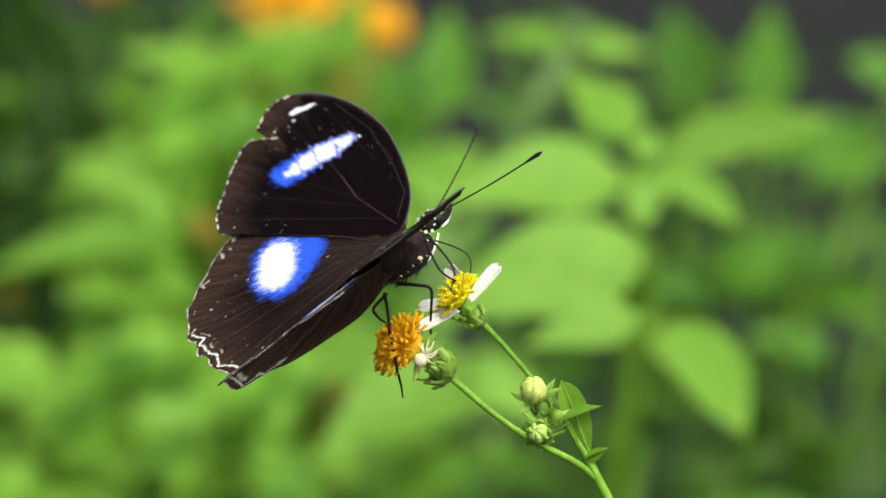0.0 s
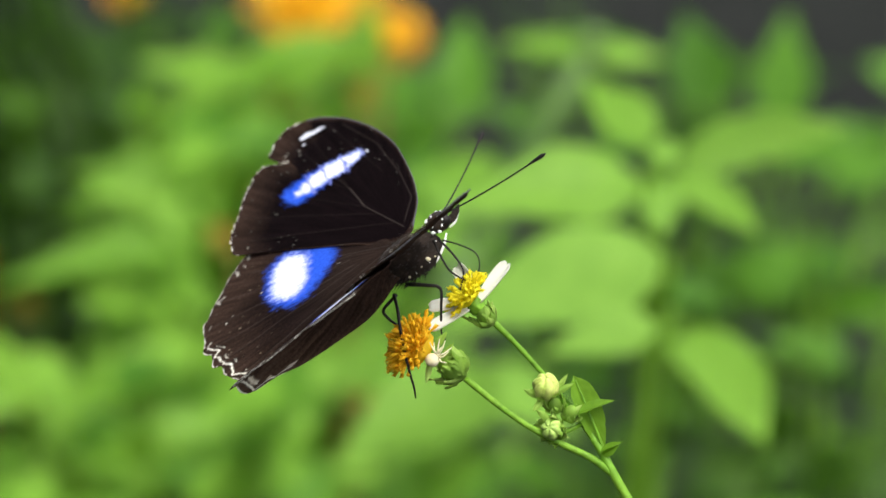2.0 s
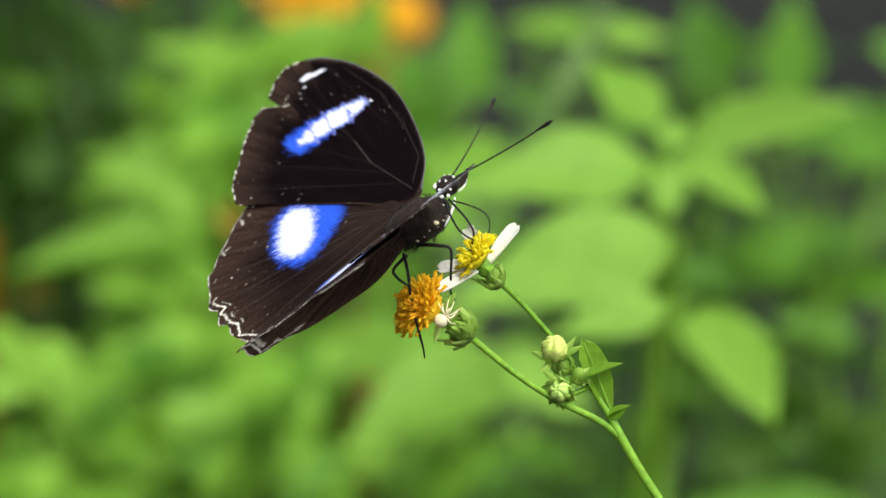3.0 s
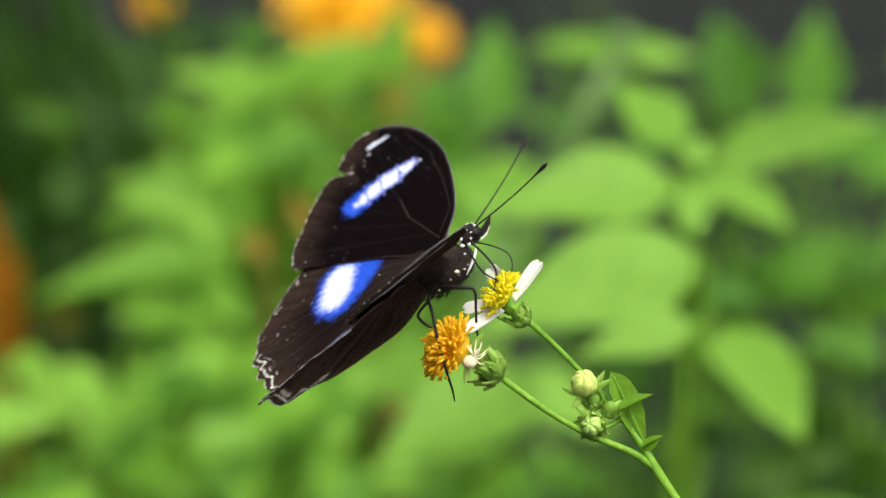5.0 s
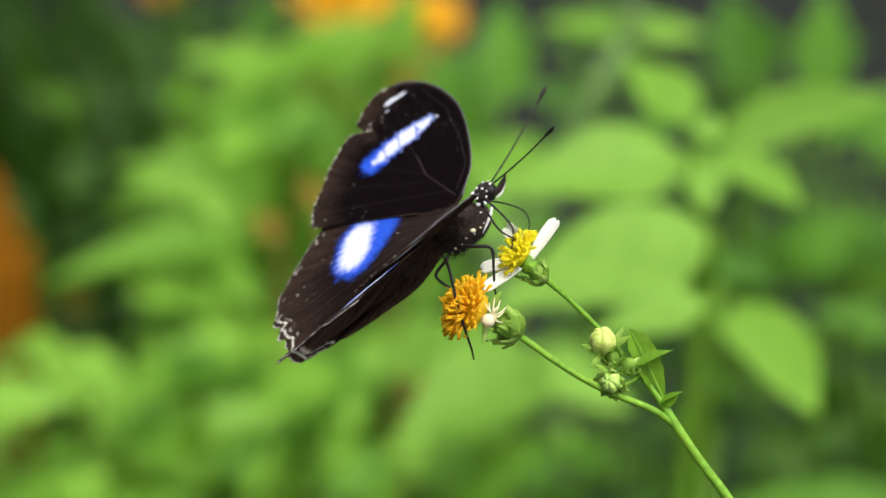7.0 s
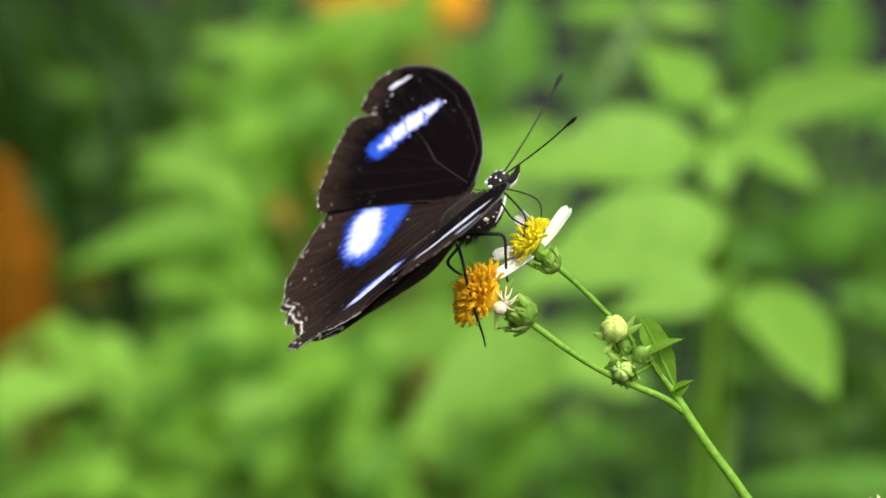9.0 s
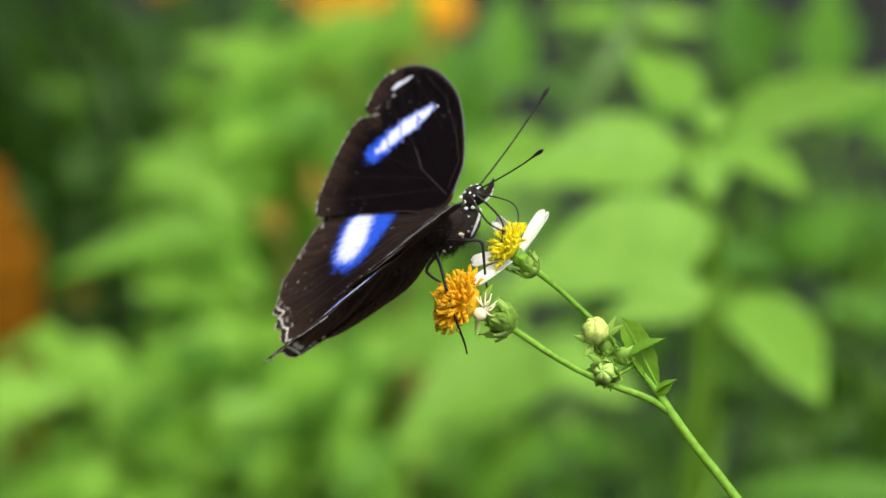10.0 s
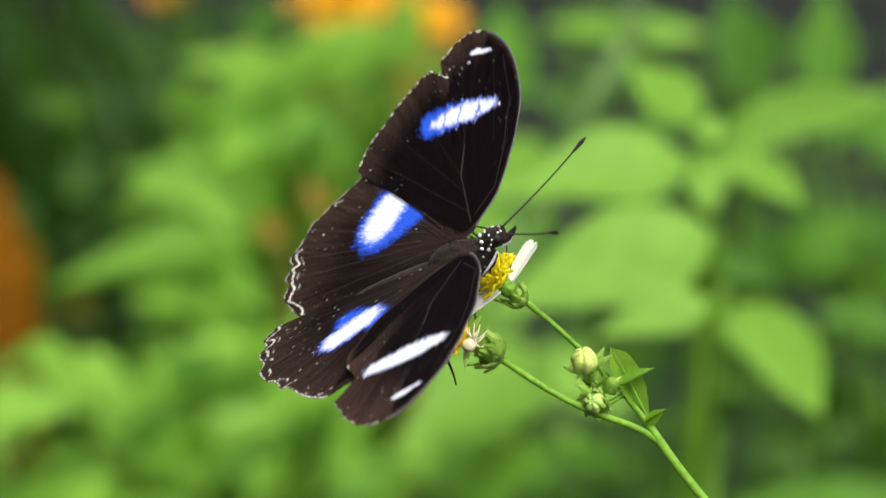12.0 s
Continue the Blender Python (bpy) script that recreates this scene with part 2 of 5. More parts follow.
BUTTERFLY_PATH = [
    (0, (-0.0006, 0.29739, 0.92006, -1.67, -34.64, 21.39)),
    (0.5, (5e-05, 0.29735, 0.92025, -1.94, -34.25, 21.97)),
    (1, (-0.00202, 0.29753, 0.91984, -2.37, -33.99, 22.41)),
    (1.5, (-0.0019, 0.29873, 0.92022, -2.62, -34.63, 22.01)),
    (2, (-0.00242, 0.30079, 0.92061, -2.52, -35.78, 20.44)),
    (2.5, (-0.00212, 0.30246, 0.92341, -3.04, -35.67, 19.01)),
    (2.7, (-0.00219, 0.30264, 0.92413, -2.96, -35.6, 18.98)),
    (4.3, (-0.00256, 0.30122, 0.92066, -1.1, -35.55, 7.59)),
    (4.5, (-0.0002, 0.30129, 0.92099, -1.05, -35.47, 7.57)),
    (5, (-0.00279, 0.30731, 0.91756, 0.81, -39.21, 5.07)),
    (5.5, (-0.00153, 0.31242, 0.91803, 1.41, -39.58, 4.49)),
    (6, (-0.00249, 0.31293, 0.91849, 2.95, -41.77, 2.19)),
    (6.5, (-0.00407, 0.31227, 0.91934, 3.63, -41.72, 1.37)),
    (7, (-0.00198, 0.31119, 0.92056, 4.16, -39.67, 1.08)),
    (7.2, (-0.00079, 0.3112, 0.92058, 4.14, -39.64, 1.11)),
    (8.8, (-0.00213, 0.30971, 0.91972, 5.44, -37.77, 1.97)),
    (9, (-0.0025, 0.30985, 0.92026, 5.42, -37.73, 2)),
    (9.5, (-0.00221, 0.31061, 0.92002, 7.43, -37.79, 0.52)),
    (10, (-0.00472, 0.31315, 0.91816, 13.66, -39.61, -9.62)),
    (10.2, (-0.00318, 0.30763, 0.91999, 15.33, -36.02, -12.01)),
    (10.3, (-0.00261, 0.30559, 0.92066, 15.94, -34.69, -12.89)),
    (10.4, (-0.00032, 0.29742, 0.92336, 18.41, -29.37, -16.43)),
    (10.5, (0.00099, 0.29272, 0.92492, 19.82, -26.32, -18.46)),
    (11, (-0.00187, 0.29026, 0.9265, 21.99, -26, -21.81)),
    (11.5, (-0.00126, 0.2878, 0.92548, 23.45, -25.1, -22.53)),
    (12, (-0.00193, 0.28613, 0.92247, 25.84, -25.45, -25.48)),
]

# opening of the left and right fore and hind wings, then their sweep, in degrees
WING_ANGLES = [
    (0, 21.5, 24.7, 19.7, 23.1, -3.1, -11.3, 3.6, -2),
    (0.5, 22.9, 25.2, 21.1, 23.6, -3.9, -9.3, 3.3, -2.5),
    (1, 22.1, 24.6, 20.3, 23, -4.5, -10.2, 3.7, -2.2),
    (1.5, 20.5, 23.2, 18.7, 21.6, -4.6, -10.1, 3.6, -1.5),
    (2, 17, 23, 15.2, 21.4, -5.8, -10.5, 1.6, -0.2),
    (2.5, 21.7, 20.2, 19.9, 18.6, -5.4, -11.9, 3.1, 0.9),
    (4.5, 28.9, 18.7, 27.1, 17.1, -10.1, -11.6, -1.8, -0.2),
    (5, 17.8, 18.1, 16, 16.5, -9.5, -11.7, 0.4, 0.3),
    (5.5, 15.7, 17.4, 13.9, 15.8, -8.7, -11.8, 1.3, 1.2),
    (6, 14.9, 17.5, 13.1, 15.9, -8.2, -11.9, 1.6, 0.2),
    (6.5, 15, 17.6, 13.2, 16, -10.1, -12, -0.4, -0.7),
    (7, 17.3, 17.8, 15.5, 16.2, -11.3, -12.2, -1.9, -1.7),
    (9, 17.6, 15.1, 15.8, 13.4, -11.8, -7.8, -1.9, -10.6),
    (9.5, 17.8, 15.3, 16, 15.4, -12.2, -9.2, -2.2, -3.1),
    (10, 15.2, 20.7, 13.4, 19.1, -12.9, -7.1, -0.8, -1.9),
    (10.2, 17, 17.9, 15.2, 16.3, -12, -7.9, 0.3, -2.7),
    (10.3, 17.6, 16.8, 15.8, 15.3, -11.7, -8.2, 0.7, -3),
    (10.4, 20.2, 12.7, 18.4, 11.2, -10.4, -9.3, 2.2, -4.1),
    (10.5, 21.7, 10.4, 19.9, 8.8, -9.7, -10, 3.1, -4.8),
    (11, 23, 10.1, 21.2, 8.6, -11.1, -9.6, 1.3, -3.9),
    (11.5, 20.6, 7.4, 18.8, 5.9, -9.8, -9.4, 7, -1.4),
    (12, 15.6, 5.8, 13.9, 4.3, -10.3, -7.6, 4.9, -2.1),
]
LEG_PATH = [
    (0, (0.00603, -0.02586, -0.04819, 63.21, 34.47, -25.68)),
    (0.5, (0.00603, -0.02579, -0.04806, 63.57, 34.24, -25.8)),
    (1, (0.00654, -0.02586, -0.04768, 64.29, 33.59, -25.91)),
    (1.5, (0.00636, -0.02645, -0.04768, 64.64, 33.87, -25.11)),
    (2, (0.00645, -0.02744, -0.04759, 64.9, 34.96, -23.17)),
    (2.5, (0.00604, -0.02659, -0.04763, 65.47, 36.3, -21.72)),
    (2.7, (0.00624, -0.02667, -0.04777, 65.47, 36.3, -21.72)),
    (4.3, (0.0122, -0.02084, -0.04948, 72.5, 36.34, -7.55)),
    (4.5, (0.01184, -0.02088, -0.04959, 72.5, 36.34, -7.55)),
    (5, (0.01182, -0.02672, -0.0475, 72.1, 38.62, -5.46)),
    (5.5, (0.01173, -0.03161, -0.04663, 71.72, 39.69, -5.23)),
    (6, (0.01157, -0.03152, -0.04714, 71.26, 41.89, -3.69)),
    (6.5, (0.01234, -0.03043, -0.04699, 71.15, 40.91, -2.96)),
    (7, (0.01329, -0.02945, -0.04676, 70.63, 38.96, -2.59)),
    (7.2, (0.01355, -0.02944, -0.04687, 70.63, 38.96, -2.59)),
    (8.8, (0.01395, -0.02988, -0.04569, 68.21, 37.56, -4.35)),
    (9, (0.01394, -0.02989, -0.0457, 68.21, 37.56, -4.35)),
    (9.5, (0.0139, -0.03102, -0.04408, 66.87, 37.42, -4.26)),
    (10, (0.01912, -0.03076, -0.04406, 67.43, 38.89, 3.98)),
    (10.2, (0.02001, -0.025, -0.04446, 66.58, 36.66, 6)),
    (10.3, (0.02029, -0.0229, -0.04469, 66.17, 35.97, 6.71)),
    (10.4, (0.02018, -0.01479, -0.04537, 64.6, 32.28, 10.15)),
    (10.5, (0.01973, -0.01038, -0.04608, 63.43, 30.47, 12.12)),
    (11, (0.01946, -0.00723, -0.04781, 62.98, 30.83, 15.06)),
    (11.5, (0.01823, -0.00643, -0.04783, 61.33, 30.93, 14.92)),
    (12, (0.01703, -0.00581, -0.0478, 61.69, 30.7, 17.83)),
]
ANTENNA_LEFT_PATH = [
    (0, (0.0135, 0.0007, 0.0012, 0, -6.42, 36.61)),
    (0.5, (0.0135, 0.0007, 0.0012, 0, -7.62, 36.41)),
    (1, (0.0135, 0.0007, 0.0012, 0, -7.09, 35.28)),
    (1.5, (0.0135, 0.0007, 0.0012, 0, -7.23, 36.41)),
    (2, (0.0135, 0.0007, 0.0012, 0, -4.75, 40.36)),
    (2.5, (0.0135, 0.0007, 0.0012, 0, -5.04, 40.28)),
    (4.5, (0.0135, 0.0007, 0.0012, 0, -2.27, 45.22)),
    (5, (0.0135, 0.0007, 0.0012, 0, -6.15, 42.04)),
    (5.5, (0.0135, 0.0007, 0.0012, 0, -4.97, 35.92)),
    (6, (0.0135, 0.0007, 0.0012, 0, -6.25, 34.43)),
    (6.5, (0.0135, 0.0007, 0.0012, 0, -5.58, 36.49)),
    (7, (0.0135, 0.0007, 0.0012, 0, -9.4, 36.9)),
    (9, (0.0135, 0.0007, 0.0012, 0, -10.87, 32.82)),
    (9.5, (0.0135, 0.0007, 0.0012, 0, -11.05, 35.17)),
    (10, (0.0135, 0.0007, 0.0012, 0, -7.46, 28.69)),
    (10.2, (0.0135, 0.0007, 0.0012, 0, -7.94, 30.53)),
    (10.3, (0.0135, 0.0007, 0.0012, 0, -8.12, 31.21)),
    (10.4, (0.0135, 0.0007, 0.0012, 0, -8.84, 33.94)),
    (10.5, (0.0135, 0.0007, 0.0012, 0, -9.26, 35.51)),
    (11, (0.0135, 0.0007, 0.0012, 0, -10.11, 34.92)),
    (11.5, (0.0135, 0.0007, 0.0012, 0, -7.87, 36.77)),
    (12, (0.0135, 0.0007, 0.0012, 0, -3.42, 47.73)),
]
ANTENNA_RIGHT_PATH = [
    (0, (0.0135, -0.0007, 0.0012, 0, -3.56, -27.65)),
    (0.5, (0.0135, -0.0007, 0.0012, 0, -3.93, -27.07)),
    (1, (0.0135, -0.0007, 0.0012, 0, -1.97, -28.36)),
    (1.5, (0.0135, -0.0007, 0.0012, 0, -2.5, -29.1)),
    (2, (0.0135, -0.0007, 0.0012, 0, -3.74, -31.25)),
    (2.5, (0.0135, -0.0007, 0.0012, 0, -3.16, -32.53)),
    (4.5, (0.0135, -0.0007, 0.0012, 0, -4.98, -35.13)),
    (5, (0.0135, -0.0007, 0.0012, 0, -10.41, -35.73)),
    (5.5, (0.0135, -0.0007, 0.0012, 0, -10.03, -40.02)),
    (6, (0.0135, -0.0007, 0.0012, 0, -10.14, -38.89)),
    (6.5, (0.0135, -0.0007, 0.0012, 0, -10.03, -40.38)),
    (7, (0.0135, -0.0007, 0.0012, 0, -12.14, -39)),
    (9, (0.0135, -0.0007, 0.0012, 0, -11.04, -36.27)),
    (9.5, (0.0135, -0.0007, 0.0012, 0, -11.84, -37.07)),
    (10, (0.0135, -0.0007, 0.0012, 0, -7.26, -37.9)),
    (10.2, (0.0135, -0.0007, 0.0012, 0, -6.7, -38.28)),
    (10.3, (0.0135, -0.0007, 0.0012, 0, -6.49, -38.42)),
    (10.4, (0.0135, -0.0007, 0.0012, 0, -5.66, -38.99)),
    (10.5, (0.0135, -0.0007, 0.0012, 0, -5.18, -39.32)),
    (11, (0.0135, -0.0007, 0.0012, 0, -5.93, -35.46)),
    (11.5, (0.0135, -0.0007, 0.0012, 0, -5.01, -36.48)),
    (12, (0.0135, -0.0007, 0.0012, 0, -7.87, -37.02)),
]



# ---- butterfly, built nose forward along x, its left side along y, in millimetres ----
def closed_line(points, steps):
    p = [Vector((*q, 0)) for q in points]
    n, out = len(p), []
    for i in range(n):
        a, b, c, d = (p[(i + k) % n] for k in (-1, 0, 1, 2))
        for k in range(steps):
            s = k / steps
            out.append(0.5 * (2 * b + (c - a) * s + (2 * a - 5 * b + 4 * c - d) * s * s + (3 * b - a - 3 * c + d) * s ** 3))
    return out


def near_stroke(p, a, b):
    """Distance of p from the stroke a-b, and how far along it."""
    a, b = Vector(a), Vector(b)
    s = max(0.0, min(1.0, (p - a).dot(b - a) / (b - a).length_squared))
    return (p - a.lerp(b, s)).length, s


def lerp3(a, b, s):
    s = max(0.0, min(1.0, s))
    return tuple(x + (y - x) * s for x, y in zip(a, b))


DARK, RIM, PALE = (0.0036, 0.0022, 0.0026), (0.03, 0.0185, 0.0138), (0.74, 0.72, 0.62)
BLUE, SKYBLUE, WHITE, VEIN = (0.02, 0.072, 0.46), (0.32, 0.38, 0.76), (0.57, 0.59, 0.67), (0.085, 0.068, 0.06)
UNDER, UNDER_RIM = (0.034, 0.020, 0.014), (0.062, 0.040, 0.028)
FORE_VEINS = [((7, 3), (6.2, 15.3), 0.8), ((6.2, 15.3), (7.6, 22.5), 1.2), ((8, 4), (12.8, 8.2), 0.5), ((12.8, 8.2), (15.6, 16.0), 0.5), ((15.6, 16.0), (18.3, 28), 0.45), ((18.3, 28), (18.0, 40), 0.4), ((7.6, 22.5), (8.2, 29), 0.35), ((7.6, 22.5), (9, 46), 0.14), ((7.6, 22.5), (13, 47), 0.16), ((7.6, 22.5), (3, 46), 0.14), ((6.2, 15.3), (-3, 43), 0.14), ((6.4, 11), (-9, 39), 0.16), ((6.5, 6), (-13.5, 34), 0.2), ((14, 20), (16.5, 45), 0.14)]
HIND_VEINS = [((2, 2), (-23, 25), 0.5), ((-4, 7), (-29, 21), 0.5), ((-5, 6), (-33, 16), 0.6), ((-5, 4), (-36, 10), 0.6), ((-4, 3), (-36, 5), 0.5), ((0, 1), (-34, -1), 0.5)]


def vein_at(p, veins):
    return max(w * max(0.0, 1 - near_stroke(p, a, b)[0] / 0.2) for a, b, w in veins)


def brushed(p, root, seed):
    """Fine streaks that run out from the wing's root, from 0 to 1."""
    q = p - Vector(root)
    a, r = math.atan2(q.y, q.x), q.length
    return 0.5 + 0.6 * noise.noise(Vector((a * 38, r * 0.12, seed))) + 0.35 * noise.noise(Vector((a * 95, r * 0.25, seed + 4)))


def streaks(p, root, seed):
    """Finer streaks along the wing, about -1 to 1."""
    q = p - Vector(root)
    a, r = math.atan2(q.y, q.x), q.length
    return 1.3 * noise.noise(Vector((a * 75, r * 0.3, seed))) + 0.9 * noise.noise(Vector((a * 170, r * 0.5, seed + 4)))


TIP_SPOTS = [(((12.4, 45.3), 1.55, 0.78), ((14.2, 44.2), 1.35, 0.62), ((10.4, 43.8), 0.3, 0.3), ((15.9, 28.2), 0.3, 0.35)), (((13.6, 44.4), 2.2, 0.85), ((16.2, 42.9), 0.8, 0.6))]


def fore_colour(p, edge, outer, top, seed, along):
    rag = 1.3 * noise.noise(Vector((p.x * 0.9, p.y * 0.5, seed))) + 0.7 * noise.noise(Vector((p.x * 3.1, p.y * 1.6, seed + 5)))
    speck = noise.noise(Vector((p.x * 2.7, p.y * 2.7, seed + 9)))
    base = lerp3(DARK if top else UNDER, (RIM if seed < 5 else (0.042, 0.025, 0.018)) if top else UNDER_RIM, 0.85 * (1 - edge / ((9 if seed < 5 else 17) if outer else 2.2)) + 0.25 * speck)
    base = tuple(c * (0.62 + 0.8 * brushed(p, (6, 1), seed)) for c in base)
    base = lerp3(base, VEIN, (0.42 if top else 0.3) * vein_at(p, FORE_VEINS))
    dash = noise.noise(Vector((p.x * 4.6, p.y * 1.7, seed + 30)))
    if dash > 0.64 and edge < 16:
        base = lerp3(base, PALE, (0.7 if outer else 0.3) * (dash - 0.64) / 0.25)
    d, s = near_stroke(p, (1.6, 32.8), (14.2, 29.3))
    w = (2.25 if seed < 5 else 2.5) - 3.0 * (s - 0.45) ** 2
    soft = 0.9 * streaks(p, (6, 1), seed + 11)
    tail = max(0.0, 0.45 - s)
    if d < w + 4.4 + rag:
        rim = 1.5 if seed < 5 else 0.25
        base = lerp3(base, BLUE if top else (0.3, 0.3, 0.4), (w + rim * (1.0 - 0.75 * s + 1.3 * tail) + 0.6 * rag + 0.5 * soft - d) / 1.7)
    if d < w + 1.4 + 0.8 * rag:
        white = w - 0.1 - (1.6 if seed < 5 else 0.3) * tail + 0.45 * rag + 0.35 * soft - d
        base = lerp3(base, SKYBLUE if seed < 5 else (0.46, 0.46, 0.52), (white + 0.7) / 1.0)
        base = lerp3(base, WHITE, white / 0.8)
        cut = min(abs(s - at + 0.03 * rag) for at in (0.2, 0.46, 0.78))
        base = lerp3(base, (0.12, 0.15, 0.42), (0.75 if seed < 5 else 0.15) * (0.026 - cut) / 0.015)
    for c, a, b in TIP_SPOTS[seed > 5]:
        q = p - Vector(c)
        r = math.hypot((q.x * 0.85 - q.y * 0.5) / a, (q.x * 0.5 + q.y * 0.85) / b)
        base = lerp3(base, WHITE, (1.1 + 0.25 * rag - r) / 0.3)
    if not top:
        d, s = near_stroke(p, (-6.6, 27.2), (-7.4, 24.6))
        base = lerp3(base, PALE, (0.75 + 0.2 * rag - d) / 0.4)
    if not outer and p.x > 8 and edge < 0.9:
        base = lerp3(base, (0.11, 0.11, 0.12), 0.9 - edge)
    if outer and edge < 0.42 and noise.noise(Vector((p.x * 1.5, p.y * 1.5, seed + 3))) > (0.08 if seed < 5 else 0.2 if p.y > 40 else 0.45):
        base = lerp3(base, PALE, 0.9)
    return base


def hind_colour(p, edge, outer, top, seed, along):
    rag = 1.2 * noise.noise(Vector((p.x * 0.8, p.y * 0.8, seed))) + 0.6 * noise.noise(Vector((p.x * 2.9, p.y * 2.9, seed + 5)))
    speck = noise.noise(Vector((p.x * 2.4, p.y * 2.4, seed + 9)))
    base = lerp3(DARK if top else UNDER, RIM if top else UNDER_RIM, 0.95 * (1 - edge / (16 if outer else 3)) + 0.3 * speck)
    hairy = max(0.0, 1 - (p - Vector((-2, 2))).length / 24)
    base = lerp3(base, (0.022, 0.0145, 0.0115), 0.8 * hairy)
    base = tuple(c * (0.5 + 1.0 * brushed(p, (2, 1), seed)) for c in base)
    base = lerp3(base, VEIN, (0.4 if top else 0.35) * vein_at(p, HIND_VEINS))
    mote = noise.noise(Vector((p.x * 1.6 + p.y * 1.0, p.y * 4.2 - p.x * 2.0, seed + 40)))
    if top and mote > 0.6 and outer and edge < 12:
        base = lerp3(base, (0.42, 0.34, 0.24), 0.6 * (mote - 0.6) / 0.2)
    if top:
        d, s = near_stroke(p, (-13.7, 15.6), (-16.3, 11.4)) if seed < 5 else near_stroke(p, (-11.6, 11.2), (-17.4, 15.0))
        d2, s2 = near_stroke(p, (-9.8, 12.4), (-16.2, 9.6))
        soft = 1.1 * streaks(p, (2, 1), seed + 11)
        base = lerp3(base, BLUE, ((5.6 if seed < 5 else 4.1) + 0.6 * rag + 0.5 * soft + 0.9 * mote - min(d, d2 + 0.3)) / 2.0)
        base = lerp3(base, SKYBLUE, ((4.5 if seed < 5 else 3.6) + 0.4 * rag + 0.5 * soft + 0.9 * mote - d) / 1.8)
        base = lerp3(base, WHITE, ((3.8 if seed < 5 else 3.3) + 0.4 * rag + 0.4 * soft + 0.6 * mote - d) / 1.7)
        base = lerp3(base, (0.1, 0.13, 0.45), 0.5 * vein_at(p, HIND_VEINS) * (d < 4.2))
    else:
        d, s = near_stroke(p, (-8, 20), (-22, 3))
        base = lerp3(base, (0.5, 0.47, 0.4), 0.75 * (1.0 + 0.5 * rag - d) / 0.5)
        d, s = near_stroke(p, (-16.0, 31.0), (-19.0, 29.2))
        base = lerp3(base, PALE, (0.9 + 0.2 * rag - d) / 0.4)
    if outer:
        u = 2 * ((along / 4.3 + 0.07 * rag) % 1.0) - 1
        worn = noise.noise(Vector((p.x * 0.5, p.y * 0.5, seed + 20)))
        low = p.y < 11
        for at, width, strength, reach in ((0.14, 0.22, 0.75 if worn > -0.2 else 0.2, 0.6 if low else 0.9), (2.0 - 1.45 * u * u, 0.3, (0.9 if worn > -0.3 else 0.2) if low else (0.55 if worn > 0.1 else 0.0), 1.0), (3.1 - 1.1 * u * u, 0.2, 0.5 if low and worn > 0.0 else 0.0, 0.6)):
            if abs(u) < reach:
                base = lerp3(base, PALE, strength * (0.62 + 0.9 * mote if top else 1.2 + mote) * (width - abs(edge - at)) / 0.14)
        if not top and worn > 0.0 and abs(u) < 0.5:
            base = lerp3(base, (0.5, 0.45, 0.36), 0.8 * (0.75 - abs(edge - 3.0)) / 0.4)
    return base


def wing(name, parent, outline, root, terminal, colour, side, seed, camber, fold=False):
    """A wing as two close sheets with a rim. terminal: the outline's stretch that is the outer margin."""
    steps, rings, gap = 14, 96, 0.09
    line = closed_line(outline, steps)
    centre = Vector((*root, 0))
    n = len(line)
    verts, cols, faces = [], [], []
    for i, e in enumerate(line):
        outer = terminal[0] * steps <= i <= terminal[1] * steps
        if outer:
            out = (e - centre).normalized()
            line[i] = e + out * 0.22 * noise.noise(Vector((e.x * 0.9, e.y * 0.9, seed)))
    trail = [0.0]
    for a, c in zip(line, line[1:]):
        trail.append(trail[-1] + (c - a).length)
    for top in (True, False):
        for i, e in enumerate(line):
            outer = terminal[0] * steps <= i <= terminal[1] * steps
            reach = (e - centre).length
            for k in range(rings + 1):
                s = 1 - (1 - k / rings) ** 1.3
                p = centre.lerp(e, s)
                edge = reach * (1 - s)
                q = p.xy
                z = camber * (q.y / 40) ** 2 * 4 + 0.12 * vein_at(q, FORE_VEINS if colour is fore_colour else HIND_VEINS)
                z += 0.35 * noise.noise(Vector((q.x * 0.16, q.y * 0.16, seed))) * s
                y = q.y
                if fold and y < 0.8:
                    z -= (0.8 - y) * (0.5 if side > 0 else 0.97) * min(1.0, s * 1.5)
                    y = 0.8 - (0.8 - y) * (0.85 if side > 0 else 0.3)
                z += (gap if top else -gap) * (((0.35 if side > 0 else 0.6) if outer else 0.3) if k == rings else 1)
                verts.append((q.x * MM, y * MM * side, z * MM))
                cols.append((*colour(q, edge, outer, top, seed, trail[i]), 1))
        off = 0 if top else n * (rings + 1)
        for i in range(n):
            a, b = off + i * (rings + 1), off + (i + 1) % n * (rings + 1)
            for k in range(rings):
                f = (a + k, a + k + 1, b + k + 1, b + k)
                faces.append(f if top == (side > 0) else f[::-1])
    for i in range(n):
        a, b = i * (rings + 1) + rings, (i + 1) % n * (rings + 1) + rings
        c, d = a + n * (rings + 1), b + n * (rings + 1)
        faces.append((a, c, d, b) if side > 0 else (a, b, d, c))
    me = bpy.data.meshes.new(name)
    me.from_pydata(verts, [], faces)
    layer = me.color_attributes.new("scales", "FLOAT_COLOR", "POINT")
    layer.data.foreach_set("color", np.array(cols, dtype=np.float32).ravel())
    me.materials.append(WING)
    for p in me.polygons:
        p.use_smooth = True
    me.update()
    ob = new(name, me)
    ob.parent = parent
    return ob


